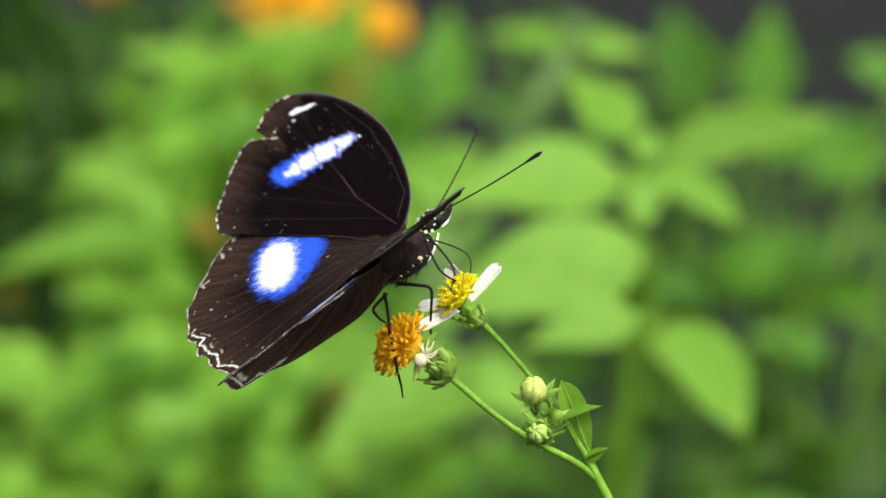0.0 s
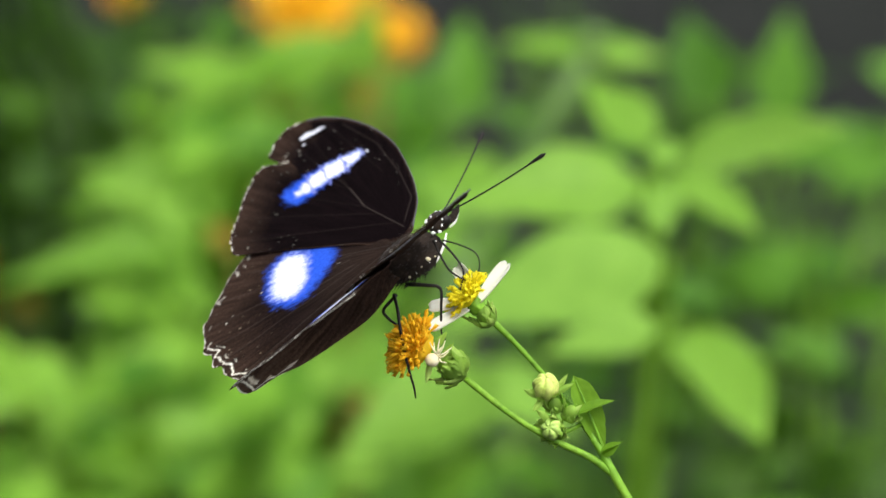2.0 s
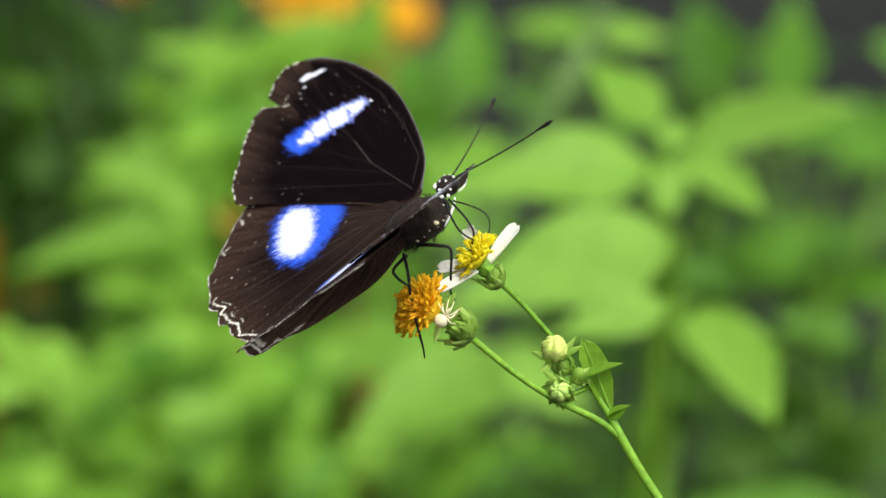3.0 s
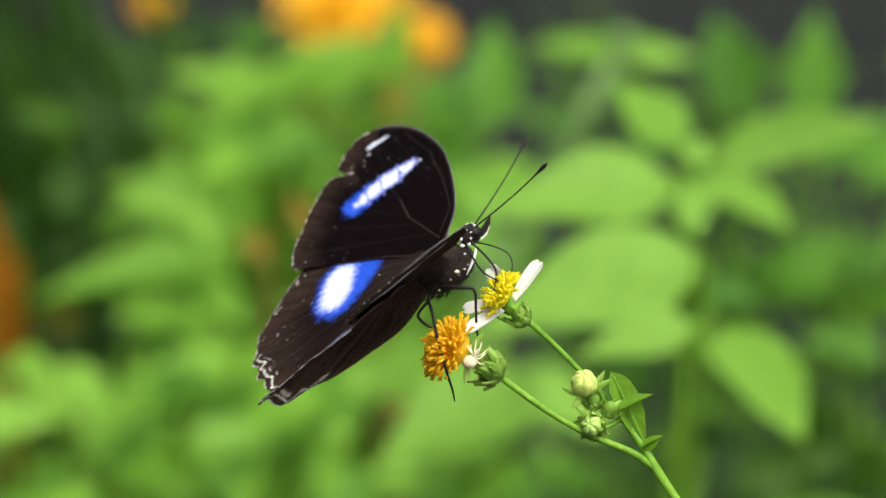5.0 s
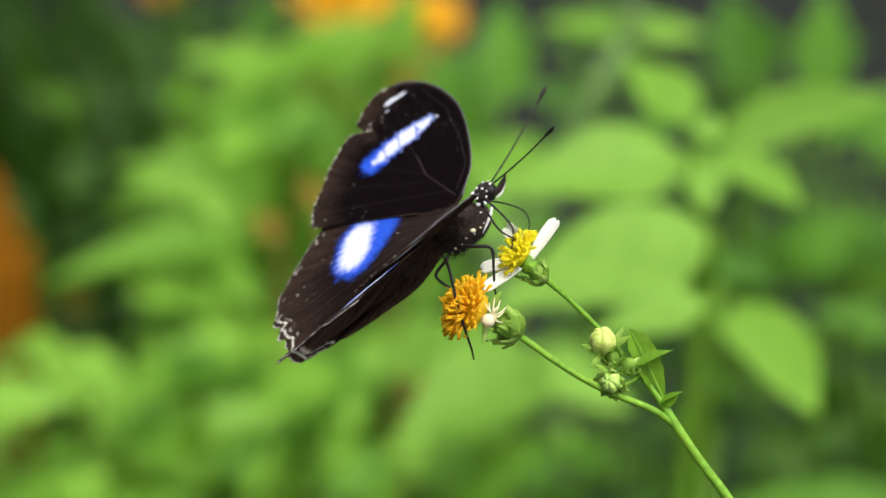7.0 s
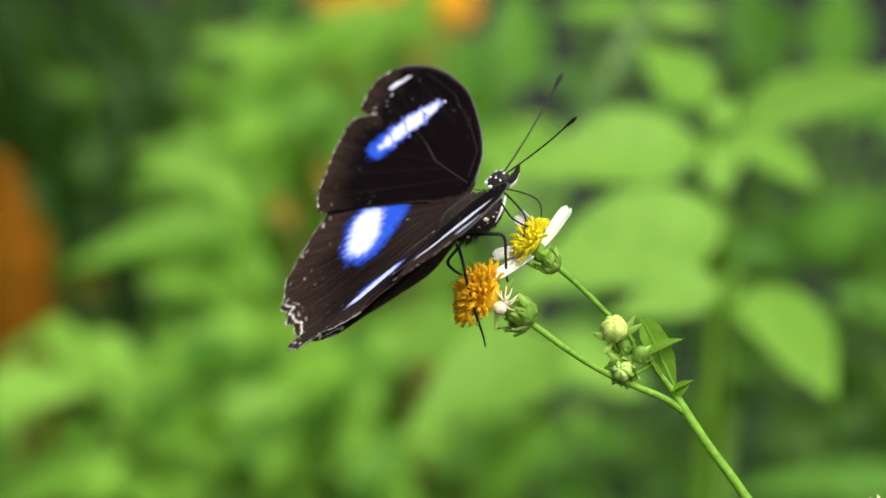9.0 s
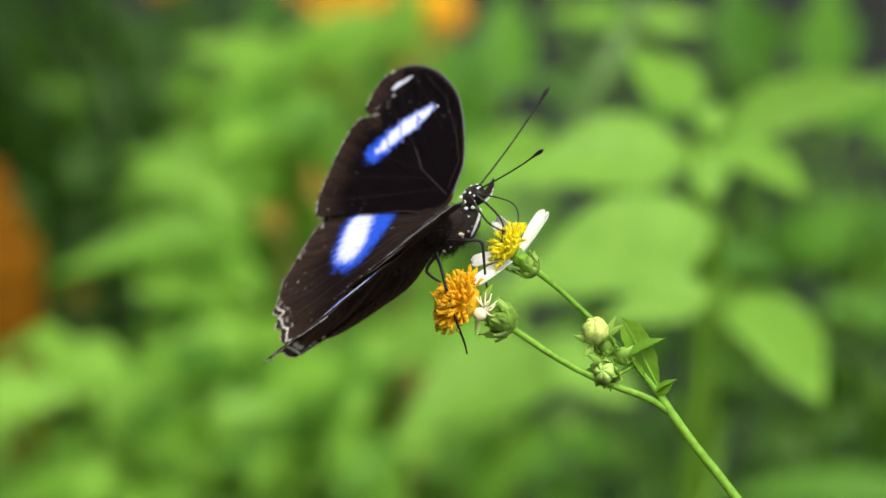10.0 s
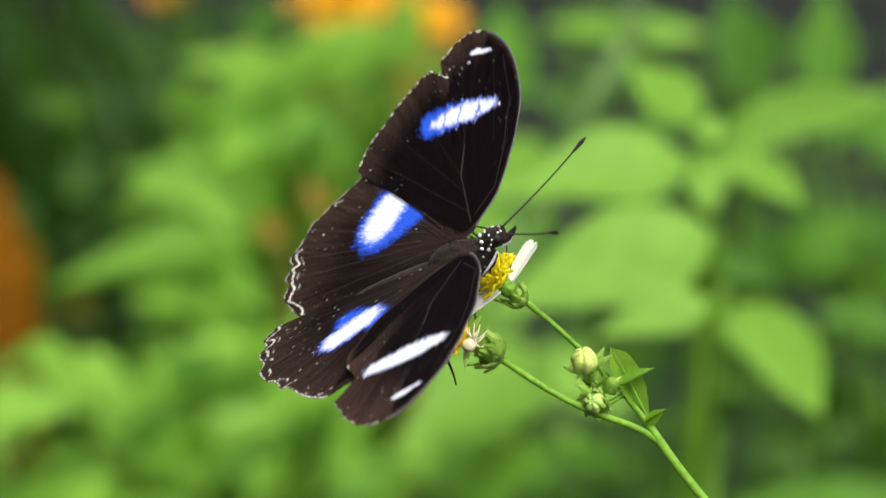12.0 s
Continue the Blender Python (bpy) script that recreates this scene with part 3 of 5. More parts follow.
LEFT_FORE = [(7.0, 0.2), (9.5, 2.5), (13.0, 6.4), (16.0, 11.7), (18.7, 18.9), (20.4, 25.4), (20.7, 33.0), (19.7, 40.2), (17.7, 45.7), (14.9, 49.6), (11.8, 51.4), (8.3, 51.0), (5.8, 49.4), (4.4, 48.4), (4.6, 47.4), (7.2, 43.0), (5.5, 43.0), (2.5, 46.8), (1.4, 47.4), (-1.1, 46.6), (-5.6, 43.3), (-9.3, 40.1), (-13.1, 37.0), (-14.9, 34.1), (-15.6, 30.8), (-10.0, 22.8), (-2.8, 11.6), (2.0, 3.2), (4.5, 0.2)]
RIGHT_FORE = [(7.0, 0.2), (9.8, 2.2), (14.0, 8.4), (17.9, 18.5), (20.3, 29.1), (20.5, 38.2), (19.1, 44.9), (16.9, 49.2), (13.7, 51.6), (9.4, 51.8), (3.8, 48.6), (-1.2, 43.4), (-3.6, 40.7), (-3.3, 39.6), (-0.8, 35.2), (-1.8, 34.2), (-6.5, 29.0), (-8.5, 24.0), (-7.0, 17.0), (-3.0, 9.5), (1.5, 3.0), (4.5, 0.2)]
LEFT_HIND = [(4.5, 0.4), (3.0, 5.5), (-2.4, 17.6), (-10.8, 26.6), (-17.6, 28.2), (-22.5, 26.0), (-26.5, 22.6), (-29.0, 21.2), (-31.6, 18.7), (-33.2, 17.8), (-34.6, 14.4), (-36.5, 10.2), (-35.6, 8.3), (-36.9, 5.6), (-35.5, 4.1), (-36.2, 1.5), (-35.0, -1.0), (-33.4, -3.0), (-29.0, -4.4), (-20.0, -5.2), (-8.0, -4.6), (0.0, -2.6)]
RIGHT_HIND = [(4.5, 0.4), (2.0, 5.0), (-2.0, 20.0), (-3.8, 28.6), (-5.6, 31.2), (-8.0, 32.2), (-12.8, 33.6), (-18.0, 31.4), (-23.4, 26.5), (-26.0, 25.0), (-29.0, 21.4), (-31.0, 20.6), (-33.9, 16.9), (-34.2, 14.2), (-36.7, 10.4), (-35.9, 8.0), (-37.9, 4.6), (-36.5, 1.6), (-36.0, -1.2), (-33.4, -2.4), (-28.0, -3.2), (-19.0, -4.8), (-8.0, -4.8), (0.0, -2.6)]


def make_butterfly():
    b = thing("butterfly", pose(*BUTTERFLY_PATH[0][1]), "black-brown butterfly with blue-edged white wing spots on a flower", "butterfly")
    wings = {
        "lf": wing("fore_wing", b, LEFT_FORE, (6.5, 1.6), (9, 24), fore_colour, 1, 1.7, -0.22),
        "rf": wing("fore_wing", b, RIGHT_FORE, (6.5, 1.6), (8, 16), fore_colour, -1, 7.3, -0.1),
        "lh": wing("hind_wing", b, LEFT_HIND, (1.0, 1.2), (4, 18), hind_colour, 1, 3.1, -0.2, True),
        "rh": wing("hind_wing", b, RIGHT_HIND, (1.0, 1.2), (6, 20), hind_colour, -1, 9.9, -0.25, True),
    }
    for k, w in wings.items():
        tagged(w, "velvety dark " + ("fore" if k[1] == "f" else "hind") + " wing with a blue-rimmed white spot" + (" and a torn margin" if k == "rf" else ""))
    # thorax: a furry barrel with white flecks along its flank
    bm = bmesh.new()
    blob(bm, (3.6 * MM, 0, -1.6 * MM), (6.6 * MM, 3.5 * MM, 3.9 * MM), pose(0, 0, 0, 0, 10, 0), 40, 0.05)
    thorax = part("thorax", bm, FUR, b, "furry dark brown thorax")
    bm = bmesh.new()
    rng = random.Random(4)
    for i in range(520):
        a, u = rng.uniform(0, math.tau), rng.uniform(-1, 1)
        n = Vector((u, math.cos(a) * math.sqrt(1 - u * u), math.sin(a) * math.sqrt(1 - u * u)))
        p = Vector((3.6 + 6.4 * n.x, 3.4 * n.y, -1.6 + 3.8 * n.z))
        q = p + (n + Vector((-1.3, 0, 0)) + 0.3 * Vector([rng.uniform(-1, 1) for _ in range(3)])).normalized() * rng.uniform(0.9, 1.9)
        tube(bm, (p * MM, q * MM), (0.09 * MM, 0.015 * MM), 3, 1)
    part("hair", bm, FUR, thorax)
    for x, y, z in ((7.9, -2.4, -3.0), (5.4, -3.0, -3.4), (2.4, -3.1, -3.4), (8.8, -2.2, -1.2)):
        bm = bmesh.new()
        blob(bm, (x * MM, y * MM, z * MM), (0.24 * MM, 0.12 * MM, 0.12 * MM), pose(0, 0, 0, 0, 40, 0), 8, 0.3)
        part("fleck", bm, DOTS, thorax, "white fleck of scales")
    bm = bmesh.new()
    tube(bm, [Vector(p) * MM for p in ((11.4, -1.5, -1.6), (9.9, -2.1, -2.7), (8.2, -2.6, -3.6), (6.6, -2.7, -4.4))], [r * MM for r in (0.14, 0.26, 0.22, 0.1)], 7, 5)
    part("stripe", bm, DOTS, thorax, "narrow white stripe down the breast")
    for x, y, z, a in ((5.6, -3.2, -2.6, 0.6), (7.0, -2.9, -3.2, 0.26), (3.8, -3.3, -3.0, 0.22), (1.0, -3.0, -3.3, 0.3)):
        bm = bmesh.new()
        blob(bm, (x * MM, y * MM, z * MM), (a * MM, 0.2 * MM, a * 0.6 * MM), pose(0, 0, 0, 0, 55, 0), 8, 0.5)
        part("fleck", bm, CREAM, thorax, "cream patch of scales")
    # abdomen in rings
    bm = bmesh.new()
    tube(bm, [(x * MM, 0, z * MM) for x, z in ((-1, -1.2), (-5, -1.2), (-9, -1.2), (-13, -1.1), (-17, -0.9), (-20.5, -0.6))], [r * MM for r in (1.6, 2.0, 2.0, 1.8, 1.4, 0.5)], 18, 9)
    for v in bm.verts:
        k = 1 + 0.05 * math.sin(v.co.x / MM * 3.2)
        v.co.y *= k
    part("abdomen", bm, FUR, b, "dark ringed abdomen")
    # head with eyes, dots, two pointed palps and a coiled tongue
    bm = bmesh.new()
    blob(bm, (11.6 * MM, 0, 0.5 * MM), (2.3 * MM, 2.0 * MM, 1.95 * MM), None, 24, 0.08)
    head = part("head", bm, FUR, b, "dark head dotted with white")
    for s in (1, -1):
        bm = bmesh.new()
        blob(bm, (12.6 * MM, 1.35 * s * MM, 0.5 * MM), (1.1 * MM, 0.9 * MM, 1.15 * MM), None, 20)
        part("eye", bm, BLACK, head, "glossy black eye")
        bm = bmesh.new()
        tube(bm, [(13.0 * MM, 0.6 * s * MM, -0.6 * MM), (14.4 * MM, 0.55 * s * MM, -0.5 * MM), (15.6 * MM, 0.35 * s * MM, 0.1 * MM), (16.6 * MM, 0.2 * s * MM, 0.8 * MM)], [v * MM for v in (0.45, 0.6, 0.45, 0.1)], 10)
        part("palp", bm, FUR, head, "pointed furry palp")
        bm = bmesh.new()
        tube(bm, [(12.6 * MM, 1.0 * s * MM, -1.3 * MM), (14.0 * MM, 0.95 * s * MM, -1.15 * MM), (15.5 * MM, 0.7 * s * MM, -0.35 * MM)], [v * MM for v in (0.16, 0.2, 0.06)], 8)
        part("palp_stripe", bm, DOTS, head, "white stripe under the palp")
    rng = random.Random(11)
    for x, y, z, r in ((9.9, -1.5, 1.3, 0.34), (10.2, 1.2, 1.7, 0.26), (9.7, -0.2, 2.0, 0.3), (11.8, -1.2, 1.85, 0.26), (12.4, 0.4, 2.2, 0.22), (13.4, -0.9, 1.5, 0.24), (10.5, -2.0, -0.4, 0.34), (13.2, 0.9, 1.6, 0.2), (11.0, -0.4, 2.3, 0.22), (11.4, 1.1, 1.95, 0.22), (12.2, -1.95, 1.2, 0.2), (9.4, -1.9, 0.2, 0.3), (11.5, -2.1, 0.4, 0.18), (13.6, -0.2, 1.2, 0.18)):
        bm = bmesh.new()
        blob(bm, (x * MM, y * MM, z * MM), (r * MM * rng.uniform(0.8, 1.5), r * MM * rng.uniform(0.8, 1.1), r * MM), pose(0, 0, 0, 0, rng.uniform(-60, 60), rng.uniform(-40, 40)), 10, 0.35)
        part("dot", bm, DOTS, head, "white dot")
    antennae = {}
    for k in ("left", "right"):
        bm = bmesh.new()
        tube(bm, [(0, 0, 0), (6 * MM, 0, -0.25 * MM), (13 * MM, 0, -0.3 * MM), (19 * MM, 0, -0.1 * MM), (22.5 * MM, 0, 0.1 * MM)], [v * MM for v in (0.17, 0.15, 0.14, 0.15, 0.17)], 8)
        tube(bm, [(18.6 * MM, 0, -0.1 * MM), (20.4 * MM, 0, 0), (21.8 * MM, 0, 0.05 * MM), (22.8 * MM, 0, 0.1 * MM)], [v * MM for v in (0.14, 0.33, 0.42, 0.12)], 8)
        antennae[k] = part("antenna", bm, BLACK, b, "thin black clubbed antenna")
    # legs, in the flower sprig's own space, for the feet keep their hold on it
    legs = []
    for pts, radii in (
        (((-38.0, 32.7, 1.6), (-34.5, 32.7, 3.0), (-31.9, 32.2, 3.2), (-31.6, 28.6, 2.8), (-31.4, 24.5, 2.2), (-30.6, 23.0, 1.8)), (0.38, 0.36, 0.30, 0.25, 0.2, 0.14)),
        (((-40.2, 30.8, 1.2), (-39.4, 28.0, 3.6), (-38.4, 22.6, 5.8), (-36.9, 17.2, 6.4), (-36.0, 14.4, 5.4), (-35.6, 12.4, 4.6)), (0.34, 0.3, 0.27, 0.24, 0.2, 0.12)),
        (((-39.6, 30.8, 0.0), (-41.9, 28.0, 0.2), (-41.2, 26.6, 0.6), (-39.8, 25.6, 0.8), (-38.6, 24.8, 1.0)), (0.32, 0.3, 0.27, 0.22, 0.14)),
        (((-33.4, 40.8, 1.6), (-31.8, 37.6, 2.6), (-30.2, 35.4, 2.6), (-27.8, 34.0, 2.2), (-26.6, 34.0, 1.8)), (0.24, 0.2, 0.18, 0.15, 0.1)),
        (((-32.6, 41.2, -1.4), (-29.4, 38.0, -0.6), (-27.8, 35.4, 0.4), (-28.2, 32.4, 1.8), (-28.3, 30.6, 2.4)), (0.24, 0.2, 0.18, 0.15, 0.1)),
    ):
        bm = bmesh.new()
        tube(bm, [Vector(p) * MM for p in pts], [r * MM for r in radii], 7, 5)
        legs.append(part("leg", bm, BLACK, b, "thin black jointed leg"))
    bm = bmesh.new()
    tube(bm, [Vector(p) * MM for p in ((-31.8, 40.9, 0.4), (-28.8, 40.2, 1.2), (-26.0, 39.0, 1.6), (-25.0, 37.2, 1.8), (-25.2, 34.6, 1.8), (-25.8, 31.8, 1.8))], [r * MM for r in (0.16, 0.14, 0.13, 0.12, 0.11, 0.09)], 7, 6)
    legs.append(part("tongue", bm, BLACK, b, "thin bent tongue dipped into the flower"))
    return b, wings, antennae, legs


# ---- the flower sprig: x to the right, y up, origin at its fork, in millimetres ----
def bract(bm, base, tip, width, face):
    """A small pointed green scale, cupped."""
    base, tip = Vector(base), Vector(tip)
    x = (tip - base).normalized()
    y = Vector(face).cross(x).normalized()
    z = x.cross(y)
    rows = []
    for i in range(7):
        s = i / 6
        w = width * 0.5 * math.sin(math.pi * (0.25 + 0.75 * s)) ** 0.8 if i < 6 else 0.02
        c = base.lerp(tip, s) + z * width * 0.35 * (4 * s * (1 - s)) * 0.5
        rows.append([bm.verts.new((c + y * w * j + z * (0.22 * width * abs(j) * -1)) * MM) for j in (-1, -0.5, 0, 0.5, 1)])
    for a, b in zip(rows, rows[1:]):
        for j in range(4):
            bm.faces.new((a[j], b[j], b[j + 1], a[j + 1]))


def frame_of(axis):
    z = Vector(axis).normalized()
    x = z.cross(Vector((0.2, 0.1, 1))).normalized()
    return Matrix((x, z.cross(x), z)).transposed()


def flower_cup(parent, at, axis, radius, count, seed):
    """The green cup under a flower head: a fleshy core and a ring of bracts, some curled out."""
    rng = random.Random(seed)
    r3 = frame_of(axis)
    at = Vector(at)
    bm = bmesh.new()
    blob(bm, at * MM, (radius * 0.62 * MM, radius * 0.62 * MM, radius * 0.85 * MM), r3.to_4x4(), 16, 0.12)
    cup = part("flower_cup", bm, CALYX, parent, "green cup of bracts")
    for i in range(count):
        a = math.tau * i / count + rng.uniform(-0.15, 0.15)
        d = r3 @ Vector((math.cos(a), math.sin(a), 0))
        up = r3 @ Vector((0, 0, 1))
        spread = rng.choice((0.75, 0.95, 1.1, 1.25))
        base = at + d * radius * 0.4 - up * radius * 0.85
        tip = at + d * radius * spread + up * radius * rng.uniform(-0.2, 0.75)
        bm = bmesh.new()
        curl = Vector([rng.uniform(-0.3, 0.3) for _ in range(3)]) * radius
        bract(bm, base, tip + curl, radius * rng.uniform(0.6, 1.0), d + curl / radius)
        for v in bm.verts:
            v.co += Vector([0.09 * radius * MM * noise.noise(v.co * 1400 + Vector((k * 7, i, seed))) for k in range(3)])
        part("bract", bm, CALYX, cup)
    return cup


def florets(parent, name, at, axis, radius, dome, count, size, length, material, seed, label):
    """A dense cushion of small tube florets, each with a split mouth."""
    rng = random.Random(seed)
    r3 = frame_of(axis)
    at = Vector(at)
    bm = bmesh.new()
    blob(bm, (at + r3 @ Vector((0, 0, -0.1 * dome))) * MM, (radius * 0.68 * MM, radius * 0.68 * MM, dome * 0.6 * MM), r3.to_4x4(), 18, 0.2)
    for i in range(count):
        k = math.sqrt((i + 0.5) / count)
        a = i * 2.39996
        tilt = k * 1.5
        n = Vector((math.sin(tilt) * math.cos(a), math.sin(tilt) * math.sin(a), math.cos(tilt)))
        root = Vector((radius * 0.62 * k * math.cos(a), radius * 0.62 * k * math.sin(a), dome * 0.45 * (1 - k * k)))
        wob = Vector([rng.uniform(-0.38, 0.38) for _ in range(3)])
        tip = root + (n + wob).normalized() * length * rng.uniform(0.75, 1.2)
        mid = root.lerp(tip, 0.55) + wob * 0.3
        line = [(at + r3 @ q) * MM for q in (root, mid, tip)]
        tube(bm, line, [size * v * MM for v in (0.55, 0.6, 1.0)], 5, 2)
        for j in range(3):
            e = tip + (n * 0.4 + Vector([rng.uniform(-0.9, 0.9) for _ in range(3)])) * size * 1.3
            tube(bm, [(at + r3 @ tip) * MM, (at + r3 @ e) * MM], [size * 0.45 * MM, size * 0.2 * MM], 4, 1)
    return part(name, bm, material, parent, label)


def ray_petal(parent, base, tip, width, face, label=""):
    """A white ray petal: grooved, with a blunt notched tip."""
    base, tip = Vector(base), Vector(tip)
    x = (tip - base).normalized()
    y = Vector(face).cross(x).normalized()
    z = x.cross(y)
    bm = bmesh.new()
    rows = []
    for i in range(13):
        s = i / 12
        w = width * 0.5 * (0.35 + 0.65 * math.sin(math.pi * min(0.5, s * 0.8))) * (1 if s < 0.85 else math.sqrt(max(0.05, 1 - ((s - 0.85) / 0.16) ** 2)))
        row = []
        for j in range(-4, 5):
            u = j / 4
            c = base.lerp(tip, s - 0.04 * (s > 0.9) * (abs(u) > 0.3) * (abs(u) < 0.7))
            row.append(bm.verts.new((c + y * w * u + z * (0.28 * width * u * u - 0.05 * width * math.cos(u * 9) + 0.12 * width * math.sin(s * 2.6))) * MM))
        rows.append(row)
    for a, b in zip(rows, rows[1:]):
        for j in range(8):
            bm.faces.new((a[j], b[j], b[j + 1], a[j + 1]))
    ob = part("petal", bm, PETAL, parent, label or "white ray petal")
    sol = ob.modifiers.new("thick", "SOLIDIFY")
    sol.thickness = 0.12 * MM
    return ob


def flower_bud(parent, at, axis, radius, seed, skin=None):
    """A round closed bud: overlapping pale scales over a core, small green bracts at its foot."""
    rng = random.Random(seed)
    r3 = frame_of(axis)
    at = Vector(at)
    bm = bmesh.new()
    blob(bm, at * MM, (radius * 0.93 * MM, radius * 0.93 * MM, radius * 0.97 * MM), r3.to_4x4(), 20)
    bud = part("bud", bm, skin or BUD, parent, "round pale green flower bud")
    for i in range(6):
        a = math.tau * i / 6 + 0.3
        line = []
        for s in (-0.75, -0.25, 0.25, 0.65, 0.97):
            q = math.sqrt(max(0.0, 1 - s * s)) * radius * 0.66
            line.append((at + r3 @ Vector((q * math.cos(a + 0.5 * s), q * math.sin(a + 0.5 * s), s * radius))) * MM)
        bm = bmesh.new()
        tube(bm, line, [radius * v * MM for v in (0.3, 0.4, 0.42, 0.3, 0.08)], 9, 4)
        part("bud_scale", bm, skin or BUD, bud)
    for i in range(10):
        a = math.tau * i / 10 + rng.uniform(-0.2, 0.2)
        d = r3 @ Vector((math.cos(a), math.sin(a), 0))
        up = r3 @ Vector((0, 0, 1))
        bm = bmesh.new()
        bract(bm, at - up * radius * 1.0 + d * radius * 0.3, at + d * radius * rng.uniform(1.0, 1.5) + up * radius * rng.uniform(-0.6, 0.45), radius * rng.uniform(0.5, 0.8), d)
        part("bract", bm, CALYX, bud)
    return bud


def make_sprig():
    s = thing("flowering_sprig", pose(*SPRIG_PATH[0][1]), "branching green stem with white and yellow flower, orange head, buds", "flower")

    def stem(points, radii, label=""):
        bm = bmesh.new()
        tube(bm, [Vector(p) * MM for p in points], [r * MM for r in radii], 10, 6)
        return part("stem", bm, STEM, s, label)

    stem(((74, -880, 190), (78, -620, 130), (76, -340, 66), (64, -170, 32), (43, -80, 12), (22, -33, 3), (10.5, -14.8, 0.8), (4.6, -6.4, 0.3), (0.4, 0.2, 0), (-1.8, 4.0, -0.6), (-6.4, 10.2, -1.2), (-12.6, 17.2, -1.2), (-17.8, 22.6, -0.6), (-22.2, 26.6, 0)), (2.2, 2.0, 1.8, 1.6, 1.25, 1.02, 0.9, 0.86, 0.86, 0.78, 0.55, 0.5, 0.5, 0.64), "long green main stem")
    stem(((0.3, -0.2, 0), (-3.6, 2.6, 0.4), (-11.8, 6.2, 1.2), (-19.0, 10.4, 1.8), (-26.8, 16.2, 2.2)), (0.66, 0.68, 0.62, 0.58, 0.66))
    stem(((-6.0, 9.6, -0.8), (-8.6, 12.0, 0.4), (-10.6, 13.6, 1.0)), (0.5, 0.45, 0.5))
    stem(((-5.2, 8.8, -0.4), (-8.0, 7.4, 0.8), (-10.0, 7.0, 1.2)), (0.5, 0.45, 0.5))
    # fresh flower
    flower_cup(s, (-23.6, 27.6, 0.2), (-0.55, 0.75, 0.3), 2.5, 24, 3)
    bm = bmesh.new()
    blob(bm, Vector((-25.4, 29.3, 0.2)) * MM, (2.2 * MM, 1.6 * MM, 1.7 * MM), pose(0, 0, 0, 0, 0, -45), 14, 0.25)
    part("receptacle", bm, STEM, s)
    florets(s, "disc", (-27.0, 31.2, 1.4), (-0.74, 0.6, 0.26), 4.6, 1.9, 100, 0.36, 2.1, YELLOW, 5, "bright yellow disc of florets")
    ray_petal(s, (-24.6, 29.8, 0.6), (-19.5, 36.9, -0.4), 2.7, (-0.5, 0.45, 0.75), "long white ray petal")
    ray_petal(s, (-26.6, 28.4, 1.6), (-33.4, 24.4, 3.2), 2.6, (-0.2, 0.7, 0.7))
    ray_petal(s, (-27.2, 29.4, 1.4), (-33.6, 28.2, 0.4), 2.6, (-0.4, 0.6, 0.7))
    ray_petal(s, (-25.6, 32.6, -1.0), (-28.8, 36.2, -2.6), 2.6, (-0.5, 0.2, 0.85))
    # spent orange head
    flower_cup(s, (-29.3, 18.0, 2.2), (-0.85, 0.45, 0.25), 3.2, 32, 8)
    florets(s, "spent_head", (-35.9, 21.6, 3.2), (-0.82, 0.46, 0.28), 5.5, 3.8, 170, 0.38, 3.1, ORANGE, 9, "spent orange head of shrivelled florets")
    for a, b in (((-33.2, 19.0, 4.8), (-33.8, 15.2, 5.4)), ((-32.4, 21.8, 4.6), (-30.4, 24.6, 5.2)), ((-31.6, 19.0, 4.6), (-29.2, 22.6, 5.4))):
        bm = bmesh.new()
        bract(bm, a, b, 1.2, (0, 0.2, 1))
        part("bract", bm, CALYX, s)
    # buds
    flower_bud(s, (-12.2, 15.2, 1.8), (-0.2, 0.75, 0.6), 2.35, 2)
    flower_cup(s, (-10.9, 7.2, 1.6), (-0.4, -0.1, 0.9), 2.6, 18, 6)
    flower_bud(s, (-10.8, 7.6, 2.4), (-0.4, 0.2, 0.9), 1.9, 5, LIME)
    flower_cup(s, (-7.6, 10.6, 1.6), (0.2, 0.7, 0.7), 2.0, 14, 7)
    flower_cup(s, (-10.4, 12.0, 0.6), (-0.3, 0.6, 0.6), 2.0, 14, 17)
    for base, tip in (((-11.0, 13.4, 1.4), (-8.4, 17.6, 2.2)), ((-13.6, 13.4, 1.6), (-16.2, 14.6, 2.6)), ((-12.8, 12.8, 1.8), (-14.4, 10.8, 3.0)), ((-11.0, 14.0, 2.4), (-7.2, 16.0, 2.6)), ((-8.4, 9.6, 2.0), (-5.6, 12.2, 2.6)), ((-11.6, 9.4, 2.2), (-13.8, 11.0, 2.8))):
        bm = bmesh.new()
        bract(bm, base, tip, 1.3, (0.1, 0.1, 1))
        part("bract", bm, CALYX, s)
    # leaves of the sprig
    blade = blade_mesh("leaf", SPRIG_LEAF, 5, 0.1, 0.25, 1.2, 0.01)
    mm3 = lambda p: Vector(p) * MM
    set_blade(blade, s, mm3((-7.4, 17.6, 0.0)), mm3((-0.8, 3.0, -0.8)), 5.2 * MM, (0.3, 0.15, 0.95), "pale green leaf folded at its midrib")
    bm = bmesh.new()
    tube(bm, [mm3(q) for q in ((-0.8, 3.0, -0.5), (-3.6, 9.4, 0.15), (-6.9, 16.6, 0.3))], [v * MM for v in (0.32, 0.24, 0.08)], 6, 5)
    part("midrib", bm, STEM, s)
    set_blade(blade, s, mm3((-6.4, 10.4, 1.2)), mm3((0.0, 13.5, 1.4)), 3.0 * MM, (-0.3, 0.8, 0.5))
